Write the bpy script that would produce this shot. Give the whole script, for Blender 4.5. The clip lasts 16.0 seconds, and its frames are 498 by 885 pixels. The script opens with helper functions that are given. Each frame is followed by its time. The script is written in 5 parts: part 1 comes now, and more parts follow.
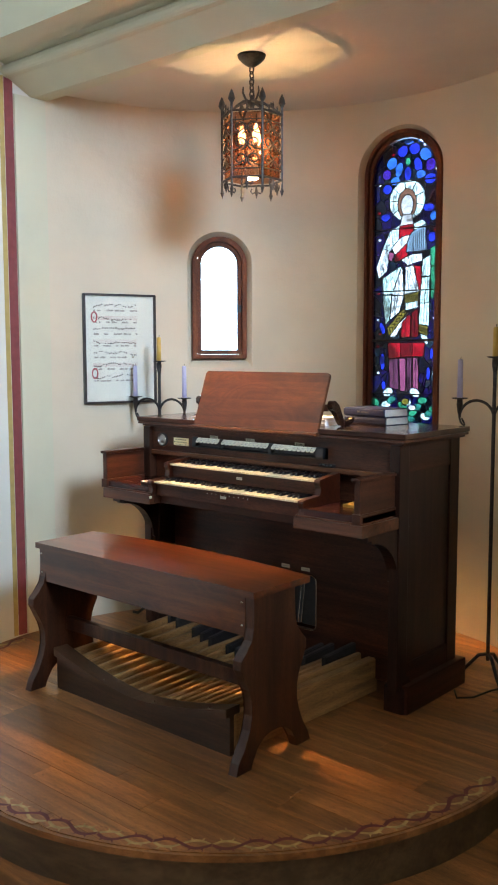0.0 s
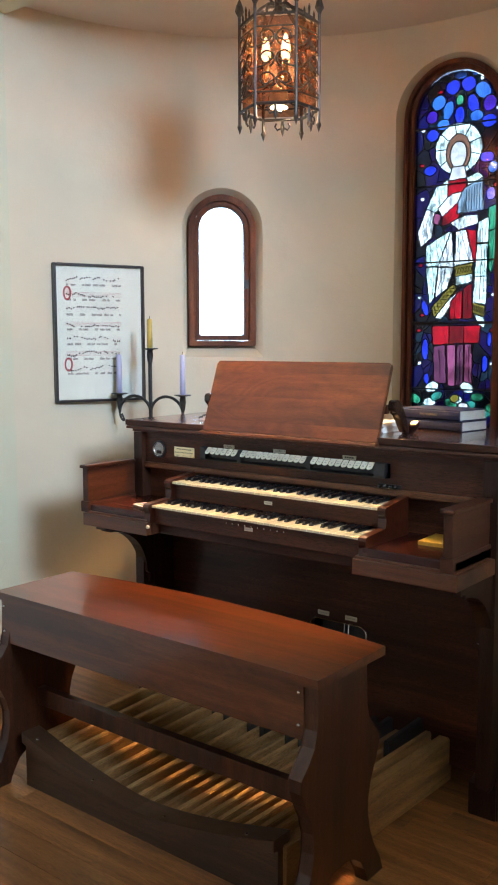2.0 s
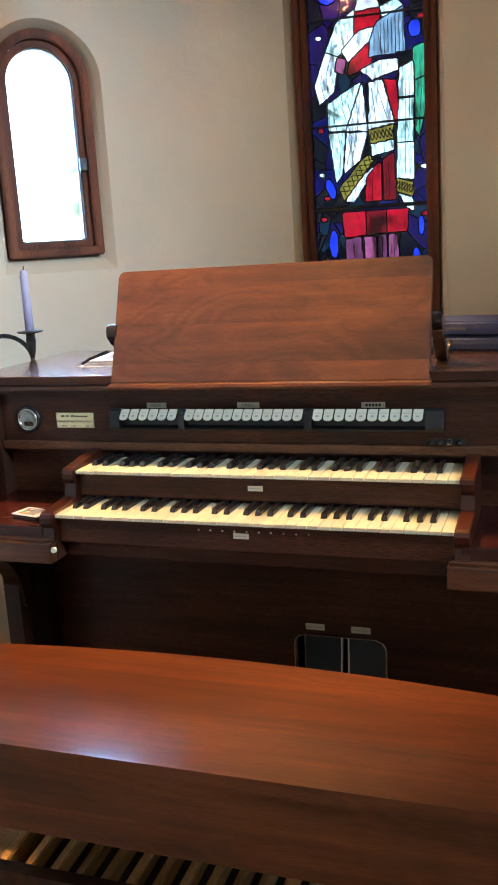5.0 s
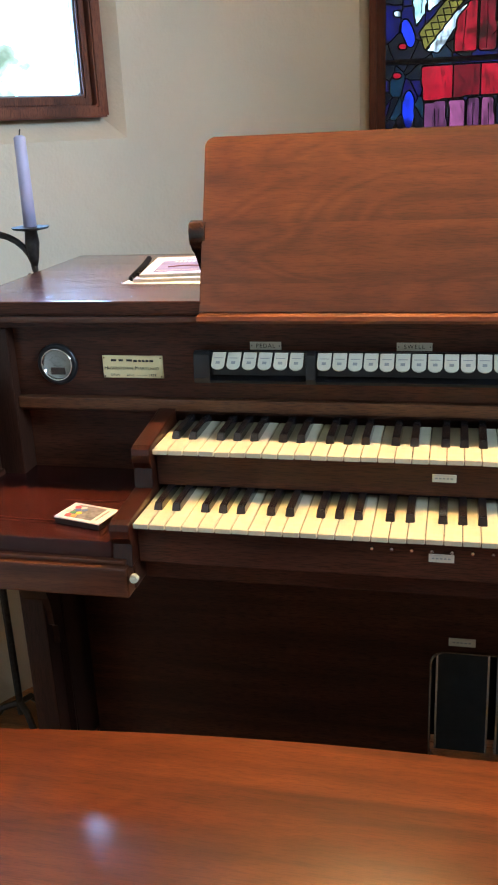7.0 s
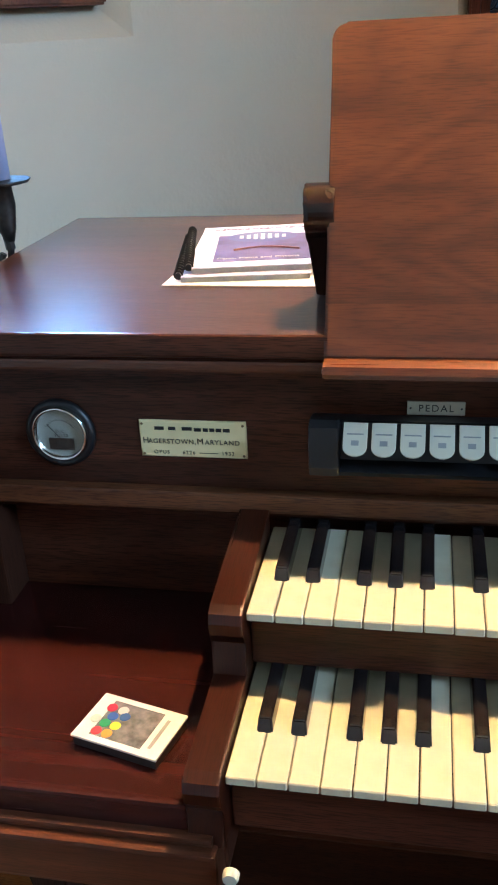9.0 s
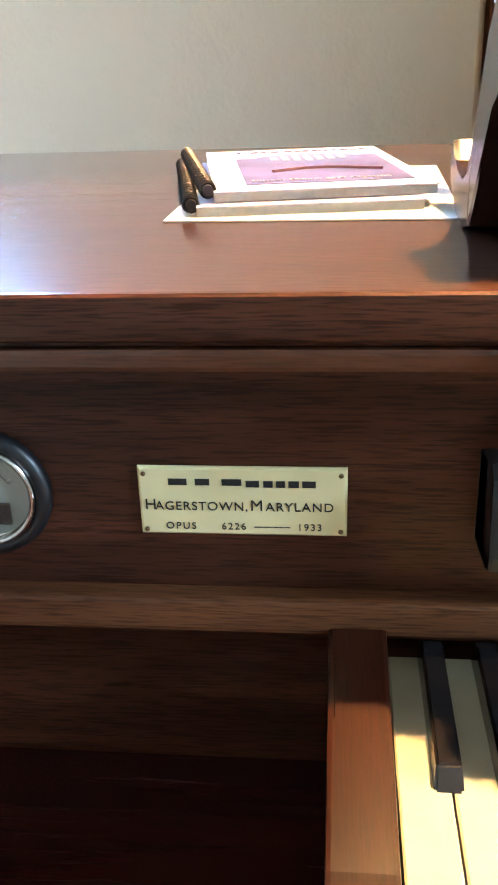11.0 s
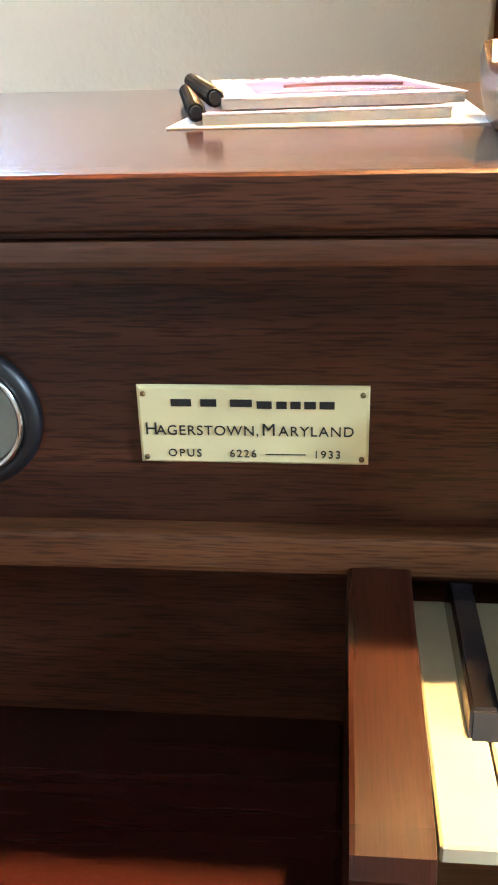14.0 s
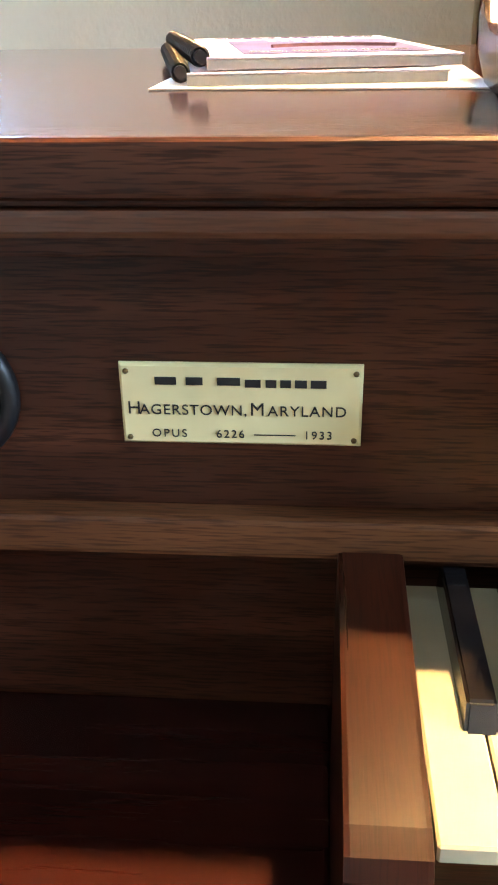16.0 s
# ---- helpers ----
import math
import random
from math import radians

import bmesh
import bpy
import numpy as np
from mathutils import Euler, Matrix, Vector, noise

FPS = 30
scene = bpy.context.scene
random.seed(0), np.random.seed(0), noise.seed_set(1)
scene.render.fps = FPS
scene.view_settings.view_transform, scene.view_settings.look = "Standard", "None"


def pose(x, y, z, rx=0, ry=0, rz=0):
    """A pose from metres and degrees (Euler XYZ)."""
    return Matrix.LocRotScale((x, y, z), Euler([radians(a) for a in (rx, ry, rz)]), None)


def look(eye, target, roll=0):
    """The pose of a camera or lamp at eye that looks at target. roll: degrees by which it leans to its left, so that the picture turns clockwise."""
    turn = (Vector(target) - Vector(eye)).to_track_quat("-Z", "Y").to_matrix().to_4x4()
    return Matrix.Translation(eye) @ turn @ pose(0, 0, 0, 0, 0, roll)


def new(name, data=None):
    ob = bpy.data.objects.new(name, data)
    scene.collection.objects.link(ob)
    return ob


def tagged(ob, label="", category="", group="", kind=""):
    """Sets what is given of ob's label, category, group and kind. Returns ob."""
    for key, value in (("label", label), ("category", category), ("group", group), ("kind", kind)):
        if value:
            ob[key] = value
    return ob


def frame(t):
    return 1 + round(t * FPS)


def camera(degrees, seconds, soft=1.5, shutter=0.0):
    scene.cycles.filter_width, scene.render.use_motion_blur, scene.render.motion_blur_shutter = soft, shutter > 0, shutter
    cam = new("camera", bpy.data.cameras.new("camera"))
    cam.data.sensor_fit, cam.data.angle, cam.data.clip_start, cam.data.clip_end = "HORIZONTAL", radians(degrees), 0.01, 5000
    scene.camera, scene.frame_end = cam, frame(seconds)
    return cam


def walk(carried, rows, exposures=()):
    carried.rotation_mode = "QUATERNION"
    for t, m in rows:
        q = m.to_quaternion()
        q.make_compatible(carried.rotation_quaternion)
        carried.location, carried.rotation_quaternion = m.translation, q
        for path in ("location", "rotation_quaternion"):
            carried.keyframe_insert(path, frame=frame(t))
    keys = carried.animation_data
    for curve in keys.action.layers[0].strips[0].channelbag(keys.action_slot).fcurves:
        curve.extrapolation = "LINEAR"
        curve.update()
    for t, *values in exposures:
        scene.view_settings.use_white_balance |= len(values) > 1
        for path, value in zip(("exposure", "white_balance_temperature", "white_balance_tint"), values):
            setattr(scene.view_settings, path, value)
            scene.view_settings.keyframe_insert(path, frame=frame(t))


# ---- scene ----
cam = camera(30.96, 16.0, soft=2.0)
PATH = [
    (0, (3.0223, -2.7680, 1.4583), (1.7065, -1.2754, 1.2567), -0.12),
    (0.5, (2.8289, -2.5729, 1.4451), (1.4612, -1.1244, 1.2669), 0.21),
    (1, (2.6543, -2.4080, 1.4529), (1.3014, -0.9457, 1.2756), 1.36),
    (1.5, (2.4149, -2.3173, 1.4538), (1.1510, -0.7758, 1.2909), 0.05),
    (2, (2.1964, -2.2033, 1.4300), (0.9554, -0.6503, 1.2104), -0.14),
    (2.5, (2.0285, -2.0432, 1.4159), (0.7520, -0.5229, 1.1724), 0.11),
    (3, (1.8615, -1.9240, 1.4037), (0.6186, -0.3864, 1.1022), 0.94),
    (3.5, (1.6364, -1.8494, 1.3987), (0.5548, -0.1949, 1.0939), -1.50),
    (6, (0.7242, -1.3506, 1.4017), (0.1666, 0.4860, 0.8397), -2.27),
    (6.5, (0.5852, -1.1831, 1.3834), (0.0149, 0.6182, 0.7274), -1.87),
    (7, (0.4281, -1.0709, 1.3812), (-0.0103, 0.7639, 0.7167), -2.71),
    (7.5, (0.3072, -0.9624, 1.3746), (0.0523, 0.8887, 0.6616), -2.96),
    (8, (0.2529, -0.8021, 1.3501), (-0.0627, 1.0238, 0.5976), -2.60),
    (8.5, (0.2088, -0.6326, 1.3523), (-0.1700, 1.1488, 0.5258), -2.07),
    (9, (0.1347, -0.4814, 1.3652), (-0.2410, 1.2979, 0.5328), -3.27),
    (9.5, (0.0332, -0.3422, 1.3469), (-0.2525, 1.4657, 0.5406), -4.24),
    (10, (-0.0004, -0.2431, 1.3010), (-0.2230, 1.5750, 0.4978), -2.53),
    (12.5, (-0.0458, -0.1022, 1.1841), (-0.2244, 1.7021, 0.3399), -2.14),
    (13, (-0.0406, -0.1031, 1.1785), (-0.2340, 1.7066, 0.3494), -1.97),
    (13.5, (-0.0342, -0.1042, 1.1827), (-0.2332, 1.7001, 0.3432), -1.89),
    (14, (-0.0352, -0.1117, 1.1828), (-0.2280, 1.6967, 0.3506), -1.74),
    (14.5, (-0.0372, -0.1188, 1.1859), (-0.2190, 1.6952, 0.3637), -1.53),
    (15, (-0.0376, -0.1178, 1.1835), (-0.2095, 1.6944, 0.3550), -1.32),
    (15.5, (-0.0359, -0.1110, 1.1809), (-0.2030, 1.6951, 0.3384), -1.45),
    (16, (-0.0413, -0.0946, 1.1808), (-0.1821, 1.6864, 0.2819), -0.90),
]
walk(cam, [(t, look(eye, target, roll)) for t, eye, target, roll in PATH],
     exposures=[(0, -0.08, 7250, 15), (4, -0.10, 7250, 15), (6, -0.18, 6700, 12), (7, -0.26, 6700, 12), (8.5, -0.46, 5850, 8), (9.5, -0.52, 5850, 8), (10.2, -0.2, 6250, 8), (12.3, 0.50, 7000, 12), (15.2, 0.50, 7000, 12), (16, 0.30, 6900, 11)])
# ---- world, daylight and lamps ----
world = bpy.data.worlds.new("sky")
scene.world = world
world.use_nodes = True
wn, wl = world.node_tree.nodes, world.node_tree.links
sky = wn.new("ShaderNodeTexSky")
sky.sky_type, sky.sun_disc = "NISHITA", False
sky.sun_elevation, sky.sun_rotation = radians(38), radians(110)
wl.new(sky.outputs[0], wn["Background"].inputs[0])
wn["Background"].inputs[1].default_value = 0.12


def lamp(name, kind, energy, color, m, **more):
    d = bpy.data.lights.new(name, kind)
    d.energy, d.color = energy, color
    if kind == "AREA":
        d.shape, d.size, d.size_y = "RECTANGLE", more["size"], more["size_y"]
    else:
        d.shadow_soft_size = more.get("radius", 0.03)
    if kind == "SPOT":
        d.spot_size, d.spot_blend = more["cone"], more["blend"]
    ob = new(name, d)
    ob.matrix_world = m
    return ob


LAN = Vector((0.275, 0.372, 0.0))       # where the lantern hangs
# daylight in the tall side window of the nave; the backdrop lights the niche windows
lamp("side_window_daylight", "AREA", 410, (0.47, 0.70, 1.0), look((4.42, -1.40, 3.12), (-0.85, 0.15, 1.6)), size=1.08, size_y=1.06)
# soft fill added behind the viewpoint; the wall there has no window
lamp("fill_from_behind", "AREA", 4.5, (1.0, 0.95, 0.88), look((1.6, -4.9, 2.2), (1.2, 0.0, 1.0)), size=2.0, size_y=1.6)
lamp("lantern_bulb_light", "POINT", 12.5, (1.0, 0.64, 0.32), Matrix.Translation((LAN.x, LAN.y, 2.398)), radius=0.004)
lamp("lantern_downlight", "SPOT", 290, (1.0, 0.60, 0.25), look((LAN.x, LAN.y, 2.225), (LAN.x, LAN.y - 0.01, 0)), cone=radians(70), blend=0.6, radius=0.025)

# ---- helpers of this scene ----
KEYS_MID = 0.423            # middle of the keyboards
CX, CY, RW = 0.52, 0.0, 1.397   # axis and radius of the round niche


def part(name, bm, material, parent=None, label="", smooth=False, loc=None):
    me = bm if isinstance(bm, bpy.types.Mesh) else bpy.data.meshes.new(name)
    if not isinstance(bm, bpy.types.Mesh):
        bmesh.ops.recalc_face_normals(bm, faces=bm.faces[:])
        bm.to_mesh(me)
        bm.free()
        if smooth:
            for p in me.polygons:
                p.use_smooth = True
    if material and not me.materials:
        me.materials.append(material)
    ob = new(name, me)
    if parent is not None:
        ob.parent = parent
        ob.matrix_parent_inverse = world_of(parent).inverted()
    if loc is not None:
        ob.location = loc
    if label:
        ob["label"] = label
    return ob


def world_of(ob):
    m = ob.matrix_basis.copy()
    while ob.parent is not None:
        m = ob.parent.matrix_basis @ ob.matrix_parent_inverse @ m
        ob = ob.parent
    return m


def thing(name, at, label, category, group=""):
    ob = new(name)
    ob.empty_display_size = 0.05
    ob.location = at
    return tagged(ob, label, category, group)


def box(bm, x0, x1, y0, y1, z0, z1, bevel=0.0, seg=2):
    vs = [bm.verts.new((x, y, z)) for x in (x0, x1) for y in (y0, y1) for z in (z0, z1)]
    fs = [bm.faces.new([vs[i] for i in q]) for q in ((0, 1, 3, 2), (4, 6, 7, 5), (0, 4, 5, 1), (2, 3, 7, 6), (0, 2, 6, 4), (1, 5, 7, 3))]
    if bevel > 0:
        es = list({e for f in fs for e in f.edges})
        bmesh.ops.bevel(bm, geom=es, offset=bevel, segments=seg, profile=0.7, affect="EDGES")
    return bm


def boxed(x0, x1, y0, y1, z0, z1, bevel=0.003, seg=2):
    return box(bmesh.new(), x0, x1, y0, y1, z0, z1, bevel, seg)


def prism(bm, pts, axis, a, b, bevel=0.0):
    """A flat outline pushed along an axis. Outline in (y,z) for x, (x,z) for y, (x,y) for z."""
    def put(p, v):
        return {"x": (v, p[0], p[1]), "y": (p[0], v, p[1]), "z": (p[0], p[1], v)}[axis]
    lo, hi = [bm.verts.new(put(p, a)) for p in pts], [bm.verts.new(put(p, b)) for p in pts]
    n = len(pts)
    fs = [bm.faces.new(lo[::-1]), bm.faces.new(hi)]
    caps = [e for f in fs for e in f.edges]
    for i in range(n):
        bm.faces.new((lo[i], lo[(i + 1) % n], hi[(i + 1) % n], hi[i]))
    if bevel > 0:
        bmesh.ops.bevel(bm, geom=caps, offset=bevel, segments=2, profile=0.7, affect="EDGES")
    return bm


def lathe(bm, profile, at, n=24, m=None):
    """Turns (radius, height) pairs about the upright through at."""
    m = m or Matrix.Translation(at)
    rings = []
    for r, h in profile:
        if r < 1e-6:
            rings.append([bm.verts.new(m @ Vector((0, 0, h)))])
        else:
            rings.append([bm.verts.new(m @ Vector((r * math.cos(2 * math.pi * i / n), r * math.sin(2 * math.pi * i / n), h))) for i in range(n)])
    for a, b in zip(rings, rings[1:]):
        for i in range(n):
            q = [a[i % len(a)], a[(i + 1) % len(a)], b[(i + 1) % len(b)], b[i % len(b)]]
            q = list(dict.fromkeys(q))
            if len(q) > 2:
                bm.faces.new(q)
    for r in (rings[0], rings[-1]):
        if len(r) > 2:
            bm.faces.new(r)
    return bm


def tube(bm, path, r, n=8, closed=False):
    """A round bar along a path; r may be one radius or one a point."""
    path = [Vector(p) for p in path]
    rr = r if isinstance(r, (list, tuple)) else [r] * len(path)
    rings, side = [], None
    for i, p in enumerate(path):
        a = path[i - 1] if (i or closed) else p
        b = path[(i + 1) % len(path)] if (i < len(path) - 1 or closed) else p
        t = (b - a).normalized()
        if side is None:
            side = t.orthogonal().normalized()
        side = (side - t * side.dot(t)).normalized()
        up = t.cross(side)
        rings.append([bm.verts.new(p + rr[i] * (math.cos(2 * math.pi * k / n) * side + math.sin(2 * math.pi * k / n) * up)) for k in range(n)])
    pairs = list(zip(rings, rings[1:])) + ([(rings[-1], rings[0])] if closed else [])
    for a, b in pairs:
        for k in range(n):
            bm.faces.new((a[k], a[(k + 1) % n], b[(k + 1) % n], b[k]))
    if not closed:
        bm.faces.new(rings[0][::-1])
        bm.faces.new(rings[-1])
    return bm


def ball(bm, at, r, seg=12, squash=1.0):
    return lathe(bm, [(r * math.sin(math.pi * i / 8), -r * squash * math.cos(math.pi * i / 8)) for i in range(9)], at, seg)


def lettering(name, text, size, m, material, parent, wide=1.0, align="CENTER"):
    cu = bpy.data.curves.new(name, "FONT")
    cu.body, cu.size, cu.extrude, cu.align_x, cu.align_y = text, size, 0.0002, align, "CENTER"
    cu.space_character = wide
    tmp = bpy.data.objects.new(name, cu)
    me = bpy.data.meshes.new_from_object(tmp)
    bpy.data.objects.remove(tmp)
    me.transform(m)
    return part(name, me, material, parent)


# ---- materials ----
def material(name):
    m = bpy.data.materials.new(name)
    m.use_nodes = True
    return m, m.node_tree.nodes, m.node_tree.links, m.node_tree.nodes["Principled BSDF"]


def ramp(nodes, stops):
    r = nodes.new("ShaderNodeValToRGB")
    while len(r.color_ramp.elements) < len(stops):
        r.color_ramp.elements.new(0.5)
    for e, (p, c) in zip(r.color_ramp.elements, stops):
        e.position, e.color = p, (*c, 1)
    return r


def wood(name, dark, light, axis="x", rough=0.3, fine=1.0, coat=0.25, vary=0.0, figure=1.0, pore=0.8, streak=0.6, spec=0.5, gloss=None, ring=1.0, boards=0.0, swirl=1.0, deep=False):
    """Grain along one axis: broad figure, fine pores and a little wear."""
    m, n, l, b = material(name)
    tc = n.new("ShaderNodeTexCoord")
    src = tc.outputs["Object"]
    if vary:
        info = n.new("ShaderNodeObjectInfo")
        sc = n.new("ShaderNodeVectorMath")
        sc.operation = "SCALE"
        sc.inputs[0].default_value = (7.3, 5.1, 3.7)
        l.new(info.outputs["Random"], sc.inputs["Scale"])
        ad = n.new("ShaderNodeVectorMath")
        l.new(src, ad.inputs[0])
        l.new(sc.outputs[0], ad.inputs[1])
        src = ad.outputs[0]
    if boards:
        # each glued-up board has its own grain and tone
        sep, cut, floor, rnd, far, adb = (n.new(k) for k in ("ShaderNodeSeparateXYZ", "ShaderNodeMath", "ShaderNodeMath", "ShaderNodeTexWhiteNoise", "ShaderNodeVectorMath", "ShaderNodeVectorMath"))
        l.new(src, sep.inputs[0])
        cut.operation, cut.inputs[1].default_value = "DIVIDE", boards
        floor.operation, far.operation, far.inputs["Scale"].default_value = "FLOOR", "SCALE", 6.0
        rnd.noise_dimensions = "1D"
        l.new(sep.outputs["Z"], cut.inputs[0])
        l.new(cut.outputs[0], floor.inputs[0])
        l.new(floor.outputs[0], rnd.inputs["W"])
        l.new(rnd.outputs["Color"], far.inputs[0])
        l.new(src, adb.inputs[0])
        l.new(far.outputs[0], adb.inputs[1])
        src = adb.outputs[0]
    def grain(along, across, detail, dist):
        mp = n.new("ShaderNodeMapping")
        s = [across] * 3
        s["xyz".index(axis)] = along
        if deep:             # the grain's layers stand upright, as on sloping tops
            s[2] = along
        mp.inputs["Scale"].default_value = s
        l.new(src, mp.inputs["Vector"])
        t = n.new("ShaderNodeTexNoise")
        t.inputs["Scale"].default_value, t.inputs["Detail"].default_value, t.inputs["Distortion"].default_value = 1.0, detail, dist
        l.new(mp.outputs[0], t.inputs["Vector"])
        return t
    big, pores = grain(1.6, 8 * figure, 3, 0.25), grain(52 * fine, 980 * fine, 2, 0.1)
    mid = grain(3.2, 95, 5, 0.25)
    band = grain(1.1, 26 * figure, 4, 0.5)
    # growth rings: contour bands of a slow, stretched noise
    slow = grain(1.1 * swirl, 7.5 * figure, 1.5, 0.35 * swirl)
    times = n.new("ShaderNodeMath")
    times.operation, times.inputs[1].default_value = "MULTIPLY", 17.0
    l.new(slow.outputs[0], times.inputs[0])
    rings = n.new("ShaderNodeMath")
    rings.operation, rings.inputs[1].default_value = "PINGPONG", 1.0
    l.new(times.outputs[0], rings.inputs[0])
    r5 = ramp(n, [(0.0, (1 - 0.16 * ring, 1 - 0.20 * ring, 1 - 0.24 * ring)), (0.5, (0.97, 0.96, 0.95)), (1.0, (1 + 0.12 * ring,) * 3)])
    l.new(rings.outputs[0], r5.inputs[0])
    r1 = ramp(n, [(0.3, dark), (0.7, light)])
    l.new(big.outputs[0], r1.inputs[0])
    r2 = ramp(n, [(0.37, (0.42, 0.36, 0.34)), (0.52, (1.05, 1.05, 1.05))])
    l.new(pores.outputs[0], r2.inputs[0])
    r3 = ramp(n, [(0.3, (0.80, 0.78, 0.76)), (0.7, (1.14, 1.14, 1.14))])
    l.new(mid.outputs[0], r3.inputs[0])
    r6 = ramp(n, [(0.32, (0.60, 0.56, 0.53)), (0.5, (0.98, 0.98, 0.98)), (0.68, (1.28, 1.26, 1.22))])
    l.new(band.outputs[0], r6.inputs[0])
    def mult(a, c, f=1.0):
        x = n.new("ShaderNodeMix")
        x.data_type, x.blend_type = "RGBA", "MULTIPLY"
        x.inputs[0].default_value = f
        l.new(a, x.inputs[6])
        l.new(c, x.inputs[7])
        return x.outputs[2]
    col = mult(mult(mult(r1.outputs[0], r2.outputs[0], pore), r3.outputs[0], streak), r5.outputs[0], 0.75)
    col = mult(col, r6.outputs[0], 0.85)
    if vary:
        r4 = ramp(n, [(0, (1 - vary,) * 3), (1, (1 + vary,) * 3)])
        l.new(info.outputs["Random"], r4.inputs[0])
        col = mult(col, r4.outputs[0])
    if boards:
        r7 = ramp(n, [(0, (0.74, 0.72, 0.70)), (1, (1.18, 1.18, 1.18))])
        l.new(rnd.outputs["Value"], r7.inputs[0])
        col = mult(col, r7.outputs[0])
    l.new(col, b.inputs["Base Color"])
    bp = n.new("ShaderNodeBump")
    bp.inputs["Strength"].default_value, bp.inputs["Distance"].default_value = 0.12, 0.0006
    l.new(pores.outputs[0], bp.inputs["Height"])
    l.new(bp.outputs[0], b.inputs["Normal"])
    rr = n.new("ShaderNodeMapRange")
    rr.inputs["To Min"].default_value, rr.inputs["To Max"].default_value = rough - 0.02, rough + 0.03
    l.new(mid.outputs[0], rr.inputs["Value"])
    l.new(rr.outputs[0], b.inputs["Roughness"])
    b.inputs["Coat Weight"].default_value, b.inputs["Coat Roughness"].default_value = coat, gloss or max(0.10, rough - 0.06)
    b.inputs["Specular IOR Level"].default_value = spec
    return m


def plain(name, color, rough=0.5, metal=0.0, var=0.12, scale=30.0, bump=0.0, coat=0.0):
    """A near-plain surface with uneven colour and gloss."""
    m, n, l, b = material(name)
    tc = n.new("ShaderNodeTexCoord")
    t = n.new("ShaderNodeTexNoise")
    t.inputs["Scale"].default_value, t.inputs["Detail"].default_value = scale, 6
    l.new(tc.outputs["Object"], t.inputs["Vector"])
    r = ramp(n, [(0.3, tuple(c * (1 - var) for c in color)), (0.7, tuple(min(1, c * (1 + var)) for c in color))])
    l.new(t.outputs[0], r.inputs[0])
    l.new(r.outputs[0], b.inputs["Base Color"])
    b.inputs["Roughness"].default_value, b.inputs["Metallic"].default_value = rough, metal
    b.inputs["Coat Weight"].default_value = coat
    if bump:
        bp = n.new("ShaderNodeBump")
        bp.inputs["Strength"].default_value, bp.inputs["Distance"].default_value = 0.5, bump
        l.new(t.outputs[0], bp.inputs["Height"])
        l.new(bp.outputs[0], b.inputs["Normal"])
    return m


def plaster(name, color):
    """Hand-trowelled wall: broad waves, faint patches, fine tooth."""
    m, n, l, b = material(name)
    tc = n.new("ShaderNodeTexCoord")
    def tex(s, d):
        t = n.new("ShaderNodeTexNoise")
        t.inputs["Scale"].default_value, t.inputs["Detail"].default_value = s, d
        l.new(tc.outputs["Object"], t.inputs["Vector"])
        return t
    broad, mid, fine = tex(2.2, 3), tex(11, 4), tex(140, 4)
    r = ramp(n, [(0.3, tuple(c * 0.93 for c in color)), (0.7, tuple(min(0.9, c * 1.05) for c in color))])
    l.new(broad.outputs[0], r.inputs[0])
    l.new(r.outputs[0], b.inputs["Base Color"])
    b.inputs["Roughness"].default_value = 0.75
    add = n.new("ShaderNodeMath")
    add.operation = "MULTIPLY_ADD"
    add.inputs[1].default_value = 6.0
    l.new(mid.outputs[0], add.inputs[0])
    l.new(fine.outputs[0], add.inputs[2])
    bp = n.new("ShaderNodeBump")
    bp.inputs["Strength"].default_value, bp.inputs["Distance"].default_value = 0.25, 0.003
    l.new(add.outputs[0], bp.inputs["Height"])
    l.new(bp.outputs[0], b.inputs["Normal"])
    return m


def glow(name, color, strength):
    m, n, l, b = material(name)
    e = n.new("ShaderNodeEmission")
    e.inputs[0].default_value, e.inputs[1].default_value = (*color, 1), strength
    l.new(e.outputs[0], n["Material Output"].inputs[0])
    return m


